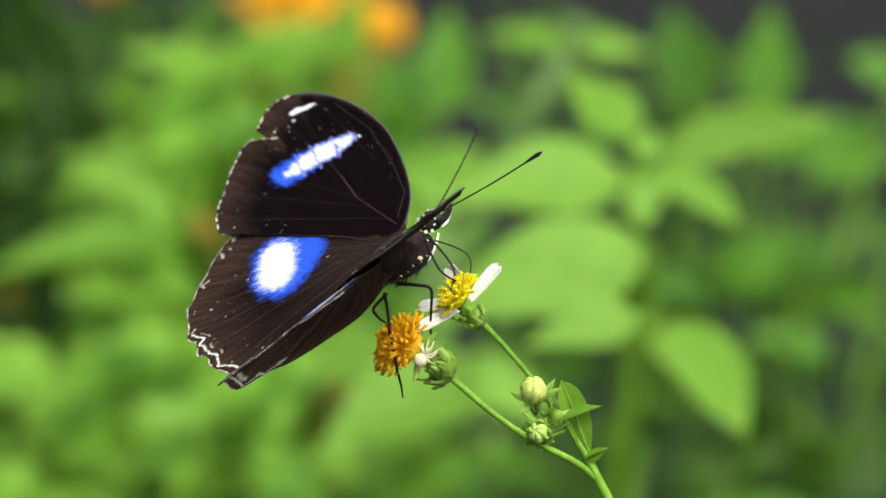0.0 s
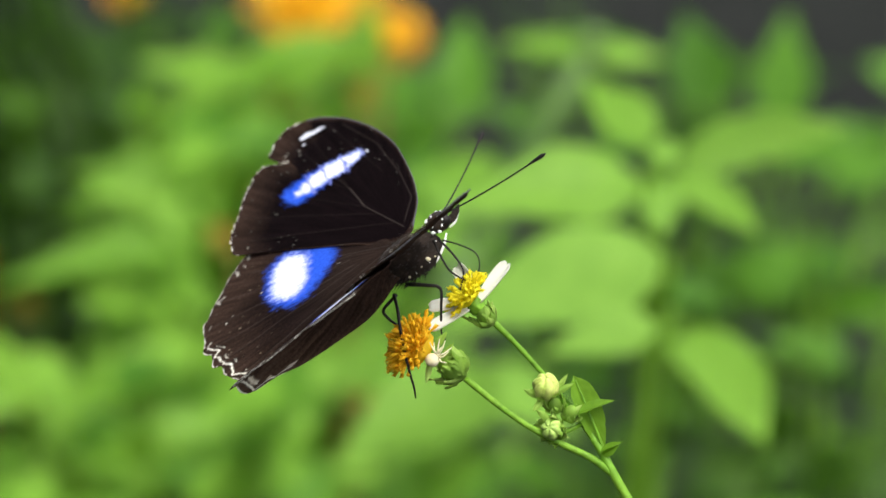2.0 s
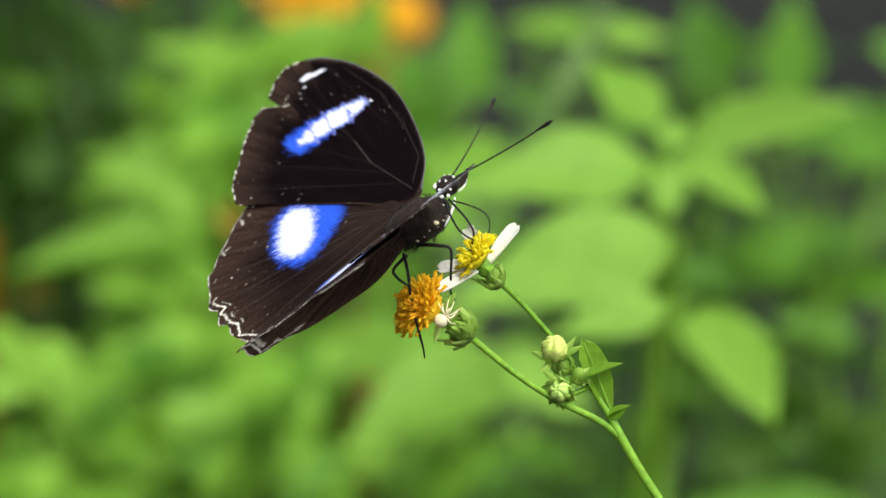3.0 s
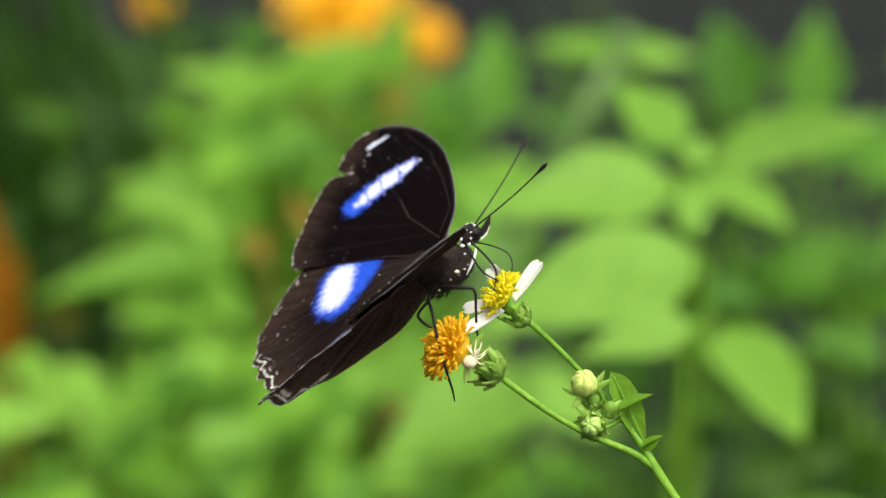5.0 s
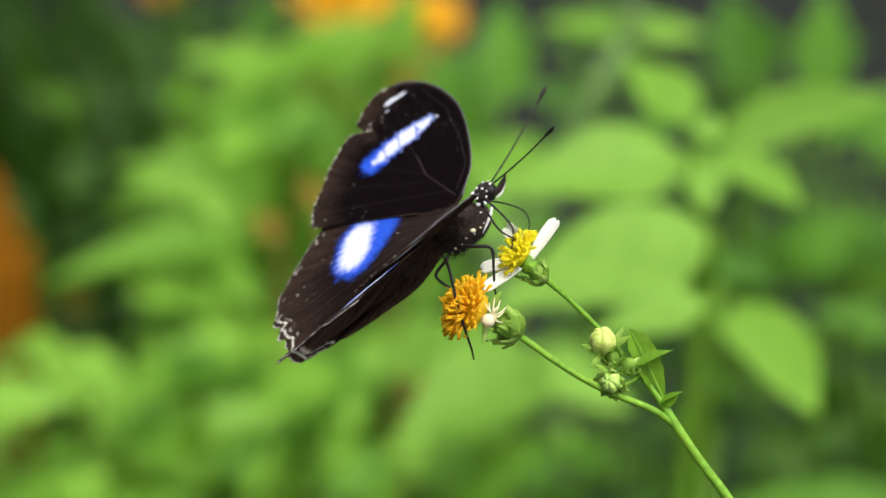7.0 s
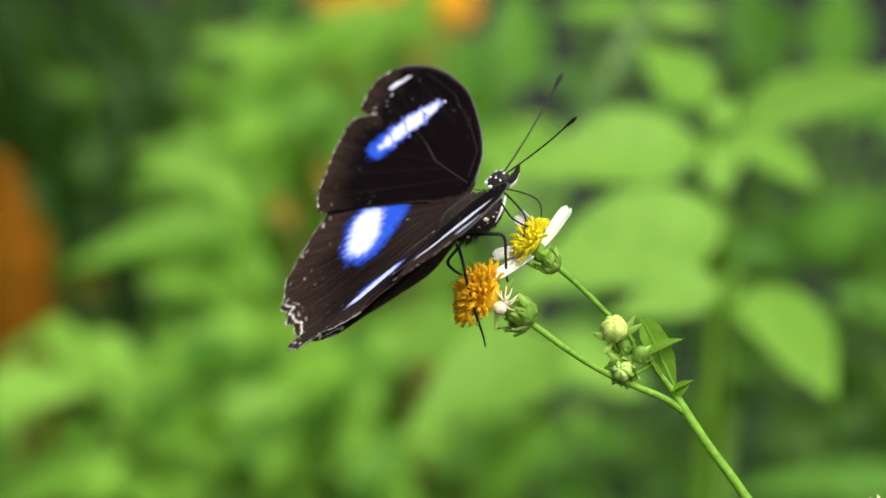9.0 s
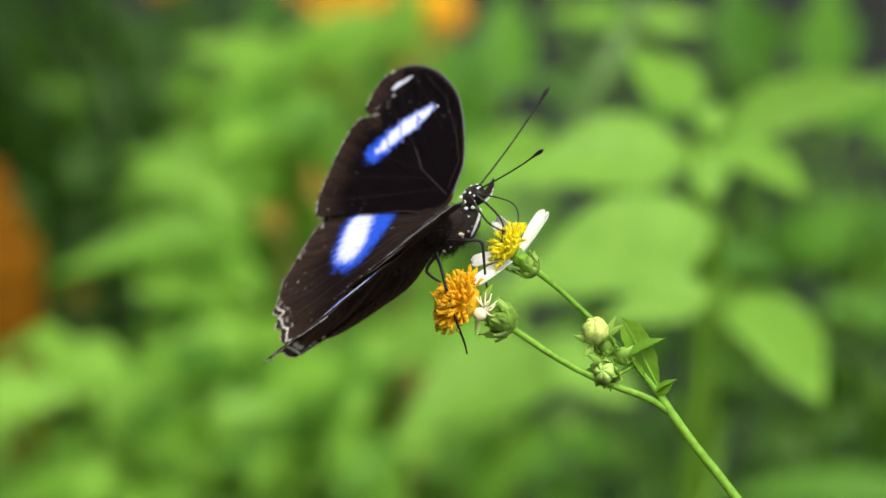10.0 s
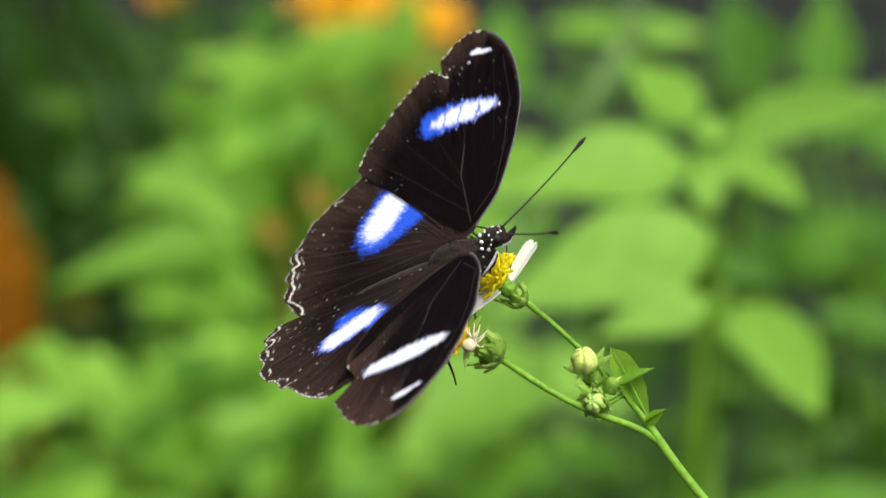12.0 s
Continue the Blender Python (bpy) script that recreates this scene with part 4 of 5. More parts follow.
    set_blade(blade, s, mm3((-2.0, 3.6, 0.5)), mm3((1.9, 5.9, 0.9)), 2.2 * MM, (-0.35, 0.8, 0.4), "small curled leaf at the fork")
    set_blade(blade, s, mm3((-1.8, 3.2, 0.8)), mm3((1.3, 4.9, 1.3)), 1.8 * MM, (0.2, -0.5, 0.8))
    return s


def make_spider():
    """A small pale crab spider, in the sprig's space."""
    sp = thing("crab_spider", pose(*SPRIG_PATH[0][1]), "tiny cream crab spider clinging under the spent flower head", "spider")
    c = Vector((-32.9, 19.4, 6.0))
    bm = bmesh.new()
    blob(bm, c * MM, (1.3 * MM, 1.25 * MM, 1.2 * MM), None, 18, 0.05)
    part("abdomen", bm, CREAM, sp)
    bm = bmesh.new()
    blob(bm, (c + Vector((0.9, 1.0, 0.1))) * MM, (0.6 * MM, 0.55 * MM, 0.5 * MM), None, 12, 0.05)
    part("head", bm, CREAM, sp)
    h = c + Vector((0.8, 0.9, 0.1))
    for mid, end in (((1.6, 1.9, 1.0), (2.2, 3.6, 0.6)), ((0.9, 2.0, 1.0), (1.2, 3.9, 0.4)), ((0.1, 2.0, 0.9), (-0.6, 3.2, 0.4)), ((1.7, 0.6, 1.0), (2.9, 1.6, 0.4)), ((1.9, 1.2, 0.9), (3.4, 2.4, 0.4)), ((1.6, -0.2, 0.9), (2.6, -0.4, 0.2)), ((0.3, 1.9, 0.8), (0.2, 3.2, 0.2)), ((1.2, 1.9, 0.7), (2.0, 2.6, 0.1))):
        bm = bmesh.new()
        tube(bm, [h * MM, (c + Vector(mid)) * MM, (c + Vector(end)) * MM], [0.2 * MM, 0.16 * MM, 0.07 * MM], 6, 4)
        part("leg", bm, CREAM, sp)
    return sp


sprig = make_sprig()
spider = make_spider()
butterfly, wings, antennae, legs = make_butterfly()

# ---- the leafy plants behind ----
PLANTS = {}
PLANTS["dull"] = [
    (0.188, 1.676, 0.637, 0.24, 1.653, 0.638, 0.028),
    (0.147, 1.712, 0.557, 0.239, 1.715, 0.56, 0.032),
    (0.172, 1.656, 0.565, 0.209, 1.653, 0.591, 0.03),
    (0.043, 1.648, 0.427, 0.107, 1.626, 0.455, 0.035),
    (0.062, 1.739, 0.672, 0.128, 1.709, 0.683, 0.022),
    (0.193, 1.702, 0.64, 0.198, 1.715, 0.7, 0.027),
    (0.159, 1.708, 0.648, 0.144, 1.722, 0.696, 0.032),
    (0.225, 1.722, 0.606, 0.275, 1.755, 0.621, 0.026),
    (0.145, 1.695, 0.649, 0.18, 1.698, 0.638, 0.018),
    (0.223, 1.701, 0.543, 0.263, 1.685, 0.561, 0.024),
]
PLANTS["low"] = [
    (0.041, 1.376, 0.593, -0.025, 1.352, 0.565, 0.038),
    (0.029, 1.364, 0.6, 0.081, 1.345, 0.582, 0.027),
    (0.022, 1.4, 0.545, -0.018, 1.399, 0.527, 0.023),
    (-0.021, 1.368, 0.523, -0.062, 1.359, 0.555, 0.031),
    (0.005, 1.368, 0.523, 0.034, 1.349, 0.567, 0.023),
    (0.012, 1.342, 0.617, -0.022, 1.356, 0.593, 0.024),
]
PLANTS["lowmid"] = [
    (-0.011, 1.57, 0.554, -0.071, 1.586, 0.527, 0.031),
    (-0.034, 1.571, 0.514, -0.092, 1.555, 0.546, 0.028),
    (0.006, 1.555, 0.596, -0.03, 1.567, 0.561, 0.029),
    (0.025, 1.534, 0.61, -0.002, 1.559, 0.632, 0.025),
    (-0.048, 1.583, 0.552, -0.078, 1.583, 0.578, 0.024),
    (0.014, 1.539, 0.54, -0.014, 1.514, 0.524, 0.023),
    (-0.069, 1.535, 0.543, -0.107, 1.532, 0.566, 0.024),
]
PLANTS["topmid"] = [
    (-0.013, 1.697, 0.65, -0.064, 1.718, 0.617, 0.031),
    (-0.017, 1.698, 0.653, 0.023, 1.716, 0.662, 0.022),
    (-0.031, 1.739, 0.639, -0.001, 1.717, 0.604, 0.026),
    (-0.033, 1.709, 0.66, -0.071, 1.692, 0.652, 0.022),
    (-0.048, 1.673, 0.629, -0.095, 1.658, 0.601, 0.028),
    (-0.013, 1.682, 0.621, -0.034, 1.653, 0.598, 0.024),
    (0.016, 1.681, 0.632, -0.004, 1.645, 0.603, 0.022),
]
PLANTS["upleft"] = [
    (-0.025, 1.69, 0.686, -0.12, 1.66, 0.656, 0.024),
    (-0.059, 1.657, 0.649, -0.14, 1.668, 0.638, 0.021),
    (-0.08, 1.655, 0.611, -0.174, 1.681, 0.619, 0.027),
    (-0.076, 1.664, 0.597, -0.193, 1.678, 0.566, 0.025),
    (-0.069, 1.611, 0.655, -0.058, 1.592, 0.625, 0.025),
    (-0.097, 1.607, 0.648, -0.076, 1.616, 0.613, 0.021),
]
PLANTS["left"] = [
    (-0.147, 1.662, 0.601, -0.091, 1.627, 0.586, 0.026),
    (-0.11, 1.644, 0.629, -0.163, 1.608, 0.62, 0.026),
    (-0.164, 1.644, 0.585, -0.124, 1.657, 0.555, 0.023),
    (-0.082, 1.671, 0.636, -0.122, 1.65, 0.622, 0.023),
    (-0.068, 1.648, 0.624, -0.109, 1.653, 0.598, 0.024),
    (-0.082, 1.679, 0.66, -0.141, 1.707, 0.671, 0.022),
]
PLANTS["edge"] = [
    (-0.213, 1.314, 0.592, -0.167, 1.311, 0.6, 0.024),
    (-0.213, 1.336, 0.535, -0.171, 1.305, 0.56, 0.025),
    (-0.185, 1.324, 0.621, -0.158, 1.339, 0.583, 0.026),
]
PLANTS["midleft"] = [
    (-0.117, 1.545, 0.576, -0.175, 1.559, 0.534, 0.027),
    (-0.135, 1.533, 0.555, -0.064, 1.509, 0.57, 0.021),
    (-0.132, 1.56, 0.605, -0.09, 1.529, 0.579, 0.023),
    (-0.095, 1.58, 0.579, -0.13, 1.549, 0.585, 0.018),
]
PLANTS["lowleft2"] = [
    (-0.03, 1.38, 0.515, -0.066, 1.403, 0.523, 0.02),
    (-0.093, 1.377, 0.523, -0.062, 1.362, 0.549, 0.02),
    (-0.178, 1.319, 0.537, -0.152, 1.352, 0.554, 0.021),
    (-0.105, 1.37, 0.556, -0.138, 1.335, 0.58, 0.02),
    (-0.065, 1.396, 0.56, -0.115, 1.425, 0.558, 0.019),
    (-0.122, 1.336, 0.532, -0.158, 1.354, 0.538, 0.023),
    (-0.048, 1.339, 0.599, -0.087, 1.328, 0.596, 0.023),
    (-0.044, 1.386, 0.55, -0.07, 1.38, 0.574, 0.018),
    (-0.153, 1.366, 0.571, -0.12, 1.34, 0.596, 0.016),
    (-0.088, 1.383, 0.546, -0.062, 1.384, 0.565, 0.018),
]
PLANTS["lowleft"] = [
    (-0.187, 1.478, 0.526, -0.224, 1.456, 0.506, 0.023),
    (-0.105, 1.466, 0.518, -0.142, 1.478, 0.489, 0.025),
    (-0.078, 1.468, 0.544, -0.046, 1.474, 0.568, 0.021),
    (-0.138, 1.478, 0.543, -0.18, 1.479, 0.515, 0.025),
    (-0.128, 1.456, 0.552, -0.083, 1.449, 0.525, 0.028),
    (-0.068, 1.468, 0.511, -0.035, 1.428, 0.501, 0.024),
    (-0.155, 1.473, 0.561, -0.198, 1.487, 0.569, 0.02),
    (-0.146, 1.453, 0.564, -0.1, 1.453, 0.575, 0.021),
]
PLANTS["left_b"] = [
    (-0.118, 1.707, 0.55, -0.157, 1.71, 0.501, 0.023),
    (-0.135, 1.686, 0.58, -0.083, 1.649, 0.583, 0.024),
    (-0.114, 1.714, 0.608, -0.154, 1.676, 0.588, 0.024),
    (-0.165, 1.71, 0.558, -0.148, 1.685, 0.524, 0.021),
    (-0.065, 1.73, 0.605, -0.08, 1.739, 0.564, 0.021),
    (-0.059, 1.716, 0.622, -0.084, 1.732, 0.584, 0.021),
    (-0.079, 1.679, 0.648, -0.129, 1.696, 0.629, 0.02),
    (-0.104, 1.707, 0.638, -0.12, 1.691, 0.673, 0.017),
]
PLANTS["left_c"] = [
    (-0.108, 1.583, 0.608, -0.119, 1.563, 0.572, 0.015),
    (-0.12, 1.554, 0.645, -0.11, 1.529, 0.616, 0.016),
    (-0.083, 1.602, 0.659, -0.115, 1.563, 0.665, 0.016),
    (-0.061, 1.562, 0.647, -0.081, 1.576, 0.662, 0.014),
    (-0.062, 1.554, 0.626, -0.059, 1.555, 0.597, 0.015),
    (-0.061, 1.635, 0.675, -0.098, 1.663, 0.67, 0.013),
    (-0.1, 1.6, 0.643, -0.112, 1.567, 0.63, 0.011),
]
PLANTS["upleft_b"] = [
    (-0.037, 1.751, 0.657, -0.079, 1.701, 0.587, 0.021),
    (-0.051, 1.723, 0.644, -0.118, 1.702, 0.627, 0.019),
    (-0.067, 1.68, 0.591, -0.13, 1.652, 0.547, 0.025),
    (-0.061, 1.702, 0.608, -0.163, 1.703, 0.606, 0.023),
    (-0.07, 1.737, 0.645, -0.086, 1.692, 0.627, 0.023),
    (-0.094, 1.684, 0.646, -0.071, 1.707, 0.616, 0.019),
]
PLANTS["upleft_c"] = [
    (-0.02, 1.602, 0.726, -0.021, 1.596, 0.664, 0.014),
    (-0.049, 1.575, 0.663, -0.094, 1.539, 0.66, 0.013),
    (-0.059, 1.619, 0.618, -0.098, 1.63, 0.658, 0.016),
    (-0.09, 1.588, 0.603, -0.112, 1.606, 0.668, 0.015),
    (-0.061, 1.591, 0.663, -0.068, 1.555, 0.65, 0.015),
    (-0.128, 1.582, 0.68, -0.142, 1.588, 0.661, 0.011),
    (-0.105, 1.621, 0.644, -0.082, 1.643, 0.638, 0.013),
]
PLANTS["midleft_b"] = [
    (-0.133, 1.616, 0.545, -0.179, 1.629, 0.501, 0.024),
    (-0.127, 1.597, 0.517, -0.067, 1.558, 0.507, 0.019),
    (-0.149, 1.616, 0.576, -0.111, 1.619, 0.548, 0.02),
    (-0.087, 1.656, 0.575, -0.116, 1.648, 0.561, 0.016),
]
PLANTS["midleft_c"] = [
    (-0.107, 1.493, 0.583, -0.094, 1.475, 0.548, 0.016),
    (-0.117, 1.47, 0.55, -0.076, 1.471, 0.563, 0.013),
    (-0.131, 1.511, 0.613, -0.097, 1.478, 0.622, 0.014),
    (-0.094, 1.481, 0.593, -0.107, 1.504, 0.567, 0.011),
]
PLANTS["lowleft_b"] = [
    (-0.198, 1.526, 0.494, -0.238, 1.53, 0.504, 0.021),
    (-0.122, 1.518, 0.484, -0.13, 1.476, 0.46, 0.023),
    (-0.082, 1.528, 0.539, -0.071, 1.564, 0.563, 0.019),
    (-0.137, 1.51, 0.541, -0.175, 1.477, 0.541, 0.023),
    (-0.146, 1.547, 0.516, -0.13, 1.543, 0.472, 0.024),
    (-0.068, 1.481, 0.502, -0.053, 1.48, 0.471, 0.021),
    (-0.156, 1.544, 0.535, -0.12, 1.548, 0.516, 0.018),
]
PLANTS["lowleft_c"] = [
    (-0.198, 1.398, 0.562, -0.218, 1.377, 0.584, 0.015),
    (-0.087, 1.371, 0.54, -0.107, 1.38, 0.552, 0.016),
    (-0.06, 1.41, 0.572, -0.066, 1.445, 0.587, 0.013),
    (-0.119, 1.444, 0.576, -0.132, 1.453, 0.544, 0.015),
    (-0.131, 1.38, 0.586, -0.103, 1.382, 0.599, 0.017),
    (-0.052, 1.41, 0.526, -0.055, 1.369, 0.514, 0.015),
    (-0.155, 1.412, 0.574, -0.18, 1.395, 0.576, 0.012),
    (-0.145, 1.389, 0.57, -0.118, 1.403, 0.561, 0.012),
    (-0.184, 1.412, 0.592, -0.211, 1.377, 0.592, 0.011),
]
PLANTS["lowleft2_b"] = [
    (-0.031, 1.413, 0.487, -0.049, 1.425, 0.512, 0.018),
    (-0.103, 1.373, 0.514, -0.071, 1.346, 0.534, 0.019),
    (-0.181, 1.416, 0.515, -0.18, 1.445, 0.543, 0.019),
    (-0.118, 1.385, 0.536, -0.145, 1.365, 0.556, 0.019),
    (-0.064, 1.427, 0.532, -0.106, 1.422, 0.54, 0.017),
    (-0.121, 1.399, 0.522, -0.148, 1.379, 0.51, 0.02),
    (-0.047, 1.388, 0.586, -0.077, 1.375, 0.571, 0.021),
    (-0.06, 1.4, 0.557, -0.087, 1.389, 0.567, 0.016),
    (-0.159, 1.415, 0.547, -0.153, 1.432, 0.574, 0.015),
    (-0.085, 1.423, 0.543, -0.058, 1.436, 0.548, 0.016),
]
PLANTS["lowleft2_c"] = [
    (-0.031, 1.303, 0.564, -0.052, 1.289, 0.557, 0.012),
    (-0.09, 1.319, 0.549, -0.076, 1.32, 0.569, 0.012),
    (-0.175, 1.315, 0.542, -0.162, 1.32, 0.561, 0.012),
    (-0.111, 1.345, 0.557, -0.119, 1.319, 0.587, 0.012),
    (-0.073, 1.337, 0.566, -0.103, 1.355, 0.566, 0.012),
    (-0.11, 1.324, 0.526, -0.129, 1.31, 0.52, 0.014),
    (-0.047, 1.365, 0.605, -0.048, 1.322, 0.591, 0.013),
    (-0.033, 1.338, 0.547, -0.039, 1.345, 0.565, 0.011),
    (-0.142, 1.284, 0.584, -0.123, 1.271, 0.599, 0.011),
    (-0.077, 1.306, 0.56, -0.072, 1.285, 0.587, 0.011),
]
PLANTS["lowmid_b"] = [
    (-0.013, 1.602, 0.563, -0.063, 1.567, 0.591, 0.028),
    (-0.018, 1.589, 0.503, -0.071, 1.571, 0.494, 0.027),
    (-0.011, 1.596, 0.588, -0.049, 1.566, 0.582, 0.027),
    (0.027, 1.677, 0.587, -0.006, 1.694, 0.591, 0.022),
    (-0.048, 1.59, 0.533, -0.081, 1.568, 0.546, 0.022),
    (0.029, 1.639, 0.515, 0.012, 1.654, 0.482, 0.02),
    (-0.075, 1.607, 0.528, -0.115, 1.621, 0.524, 0.022),
]
PLANTS["topmid_b"] = [
    (-0.011, 1.782, 0.635, -0.054, 1.751, 0.615, 0.028),
    (-0.024, 1.747, 0.637, -0.008, 1.765, 0.666, 0.019),
    (-0.012, 1.809, 0.636, 0.017, 1.798, 0.605, 0.023),
    (-0.032, 1.793, 0.635, -0.065, 1.763, 0.631, 0.019),
    (-0.043, 1.782, 0.618, -0.071, 1.743, 0.585, 0.026),
    (-0.032, 1.769, 0.587, -0.054, 1.747, 0.57, 0.021),
    (0.023, 1.816, 0.615, -0.01, 1.806, 0.596, 0.019),
]
PLANTS["star"] = [
    (0.087, 1.021, 0.782, 0.064, 1.046, 0.802, 0.02),
    (0.096, 1.039, 0.772, 0.153, 1.004, 0.796, 0.025),
    (0.095, 1.019, 0.773, 0.123, 0.985, 0.763, 0.017),
    (0.089, 1.018, 0.771, 0.089, 0.974, 0.762, 0.016),
    (0.083, 0.989, 0.778, 0.021, 0.967, 0.774, 0.029),
    (0.09, 1.009, 0.778, 0.095, 1.022, 0.786, 0.008),
]
PLANTS["broad"] = [
    (0.089, 0.914, 0.769, 0.014, 0.909, 0.749, 0.036),
    (0.102, 1.005, 0.721, 0.126, 0.948, 0.699, 0.029),
    (0.084, 0.87, 0.757, 0.046, 0.868, 0.749, 0.017),
]
PLANTS["under"] = [
    (0.037, 1.097, 0.677, -0.021, 1.051, 0.656, 0.035),
    (0.002, 1.389, 0.606, -0.044, 1.402, 0.579, 0.022),
    (-0.058, 1.426, 0.551, -0.111, 1.399, 0.565, 0.02),
    (0.045, 1.456, 0.669, 0, 1.475, 0.661, 0.025),
    (0.039, 1.55, 0.63, 0.003, 1.554, 0.646, 0.026),
]
PLANTS["border"] = [
    (0.265, 1.69, 0.574, 0.235, 1.697, 0.602, 0.024),
    (0.256, 1.584, 0.56, 0.228, 1.587, 0.573, 0.023),
    (0.216, 1.566, 0.492, 0.18, 1.57, 0.506, 0.027),
    (0.259, 1.618, 0.491, 0.225, 1.623, 0.511, 0.027),
    (0.148, 1.518, 0.505, 0.126, 1.525, 0.531, 0.022),
    (0.239, 1.512, 0.48, 0.206, 1.517, 0.499, 0.025),
    (0.19, 1.479, 0.556, 0.165, 1.492, 0.524, 0.024),
    (0.237, 1.559, 0.544, 0.201, 1.56, 0.547, 0.025),
    (0.215, 1.455, 0.54, 0.187, 1.468, 0.511, 0.024),
    (0.178, 1.487, 0.503, 0.146, 1.491, 0.521, 0.024),
    (0.244, 1.469, 0.514, 0.217, 1.473, 0.53, 0.024),
]
PLANTS["tall"] = [
    (0.26, 1.756, 0.629, 0.233, 1.752, 0.616, 0.02),
    (0.278, 1.811, 0.643, 0.25, 1.814, 0.656, 0.022),
    (0.186, 1.448, 0.637, 0.156, 1.445, 0.624, 0.022),
    (0.104, 1.396, 0.633, 0.15, 1.395, 0.63, 0.018),
    (0.201, 1.806, 0.623, 0.213, 1.858, 0.668, 0.03),
    (0.236, 1.691, 0.576, 0.183, 1.66, 0.578, 0.018),
    (0.23, 1.629, 0.536, 0.186, 1.613, 0.553, 0.022),
    (0.217, 1.417, 0.513, 0.123, 1.39, 0.527, 0.019),
    (0.172, 1.811, 0.643, 0.139, 1.835, 0.657, 0.022),
    (0.242, 1.753, 0.619, 0.214, 1.757, 0.632, 0.024),
]
PLANTS["tall_mid"] = [
    (0.027, 1.706, 0.637, 0.029, 1.75, 0.69, 0.028),
    (-0.008, 1.663, 0.671, -0.029, 1.657, 0.649, 0.023),
    (0.018, 1.708, 0.644, 0, 1.704, 0.63, 0.018),
]
PLANTS["fill"] = [
    (-0.095, 1.456, 0.588, -0.141, 1.421, 0.572, 0.022),
    (-0.157, 1.428, 0.559, -0.119, 1.434, 0.583, 0.018),
    (-0.117, 1.404, 0.546, -0.154, 1.391, 0.574, 0.021),
    (-0.023, 1.371, 0.536, -0.061, 1.356, 0.559, 0.023),
    (-0.083, 1.482, 0.567, -0.062, 1.488, 0.59, 0.02),
    (-0.106, 1.499, 0.551, -0.144, 1.473, 0.572, 0.022),
    (-0.108, 1.475, 0.538, -0.14, 1.457, 0.551, 0.019),
    (-0.155, 1.54, 0.554, -0.135, 1.545, 0.572, 0.017),
    (-0.103, 1.516, 0.579, -0.149, 1.49, 0.601, 0.024),
    (-0.142, 1.419, 0.522, -0.094, 1.424, 0.543, 0.025),
    (-0.053, 1.419, 0.521, -0.094, 1.421, 0.531, 0.022),
    (-0.04, 1.455, 0.541, -0.072, 1.459, 0.558, 0.023),
]
PLANTS["bluish"] = [
    (-0.138, 1.856, 0.62, -0.183, 1.896, 0.654, 0.035),
    (-0.151, 1.805, 0.62, -0.183, 1.827, 0.625, 0.019),
    (-0.141, 1.864, 0.652, -0.116, 1.867, 0.664, 0.019),
]
PLANTS["crossing"] = [
    (-0.059, 1.562, 0.68, -0.017, 1.551, 0.718, 0.02),
    (-0.111, 1.612, 0.672, -0.1, 1.617, 0.695, 0.017),
    (-0.1, 1.545, 0.613, -0.19, 1.501, 0.604, 0.023),
    (-0.05, 1.616, 0.69, -0.087, 1.613, 0.676, 0.021),
    (-0.065, 1.622, 0.631, -0.132, 1.651, 0.664, 0.027),
    (-0.082, 1.594, 0.603, -0.15, 1.581, 0.632, 0.028),
    (-0.088, 1.556, 0.657, -0.117, 1.535, 0.654, 0.022),
]

BROAD = [blade_mesh("leaf", LEAF, 11, 0.12, 0.14), blade_mesh("leaf", LEAF, 9, 0.22, 0.08, 1.2, 0.04)]
SHADE_TINT = [blade_mesh("leaf", SHADE_TINT_LEAF, 9, 0.15, 0.12), blade_mesh("leaf", SHADE_TINT_LEAF, 7, 0.3, 0.06, 1.3, 0.05)]
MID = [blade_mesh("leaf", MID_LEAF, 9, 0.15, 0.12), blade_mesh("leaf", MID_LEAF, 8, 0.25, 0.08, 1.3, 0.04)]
LIT_TINT = [blade_mesh("leaf", LIT_TINT_LEAF, 11, 0.05, 0.12), blade_mesh("leaf", LIT_TINT_LEAF, 9, 0.09, 0.1, 1.4, 0.03)]
DRY = blade_mesh("leaf", DRY_LEAF, 5, 0.3, 0.3, 1.2, 0.08)


def leafy_plant(rows, seed, label, blades):
    """A weed with a bent main stem, a stalk to each leaf, and broad toothed leaves."""
    rng = random.Random(seed)
    mid = sum((Vector(r[:3]) for r in rows), Vector()) / len(rows)
    root = Vector((mid.x + rng.uniform(-0.05, 0.05), mid.y + rng.uniform(0.03, 0.12), -0.02))
    p = thing("leafy_plant", Matrix.Translation(root), label, "plant", "leafy plants behind the flower")
    heart = mid + Vector((0, 0.03, -0.01))
    bm = bmesh.new()
    line = [Vector(), (heart - root) * 0.5 + Vector((rng.uniform(-0.03, 0.03), 0.02, 0)), heart - root]
    tube(bm, line, (0.006, 0.005, 0.0025), 8, 6)
    for r in rows:
        b = Vector(r[:3]) - root
        low = (heart - root) * 0.86
        tube(bm, [low, low.lerp(b, 0.6) + Vector((0, 0.01, -0.012)), b], (0.0022, 0.0018, 0.0013), 6, 4)
    part("stem", bm, STEM, p)
    for r in rows:
        face = (rng.uniform(0.0, 0.3), rng.uniform(-0.66, -0.54), rng.uniform(0.75, 0.85)) if blades is LIT_TINT else (rng.uniform(-0.3, 0.3), rng.uniform(-0.75, -0.4), rng.uniform(0.65, 0.95))
        set_blade(rng.choice(blades), p, Vector(r[:3]) - root, Vector(r[3:6]) - root, r[6] * 1.12, face)
    return p


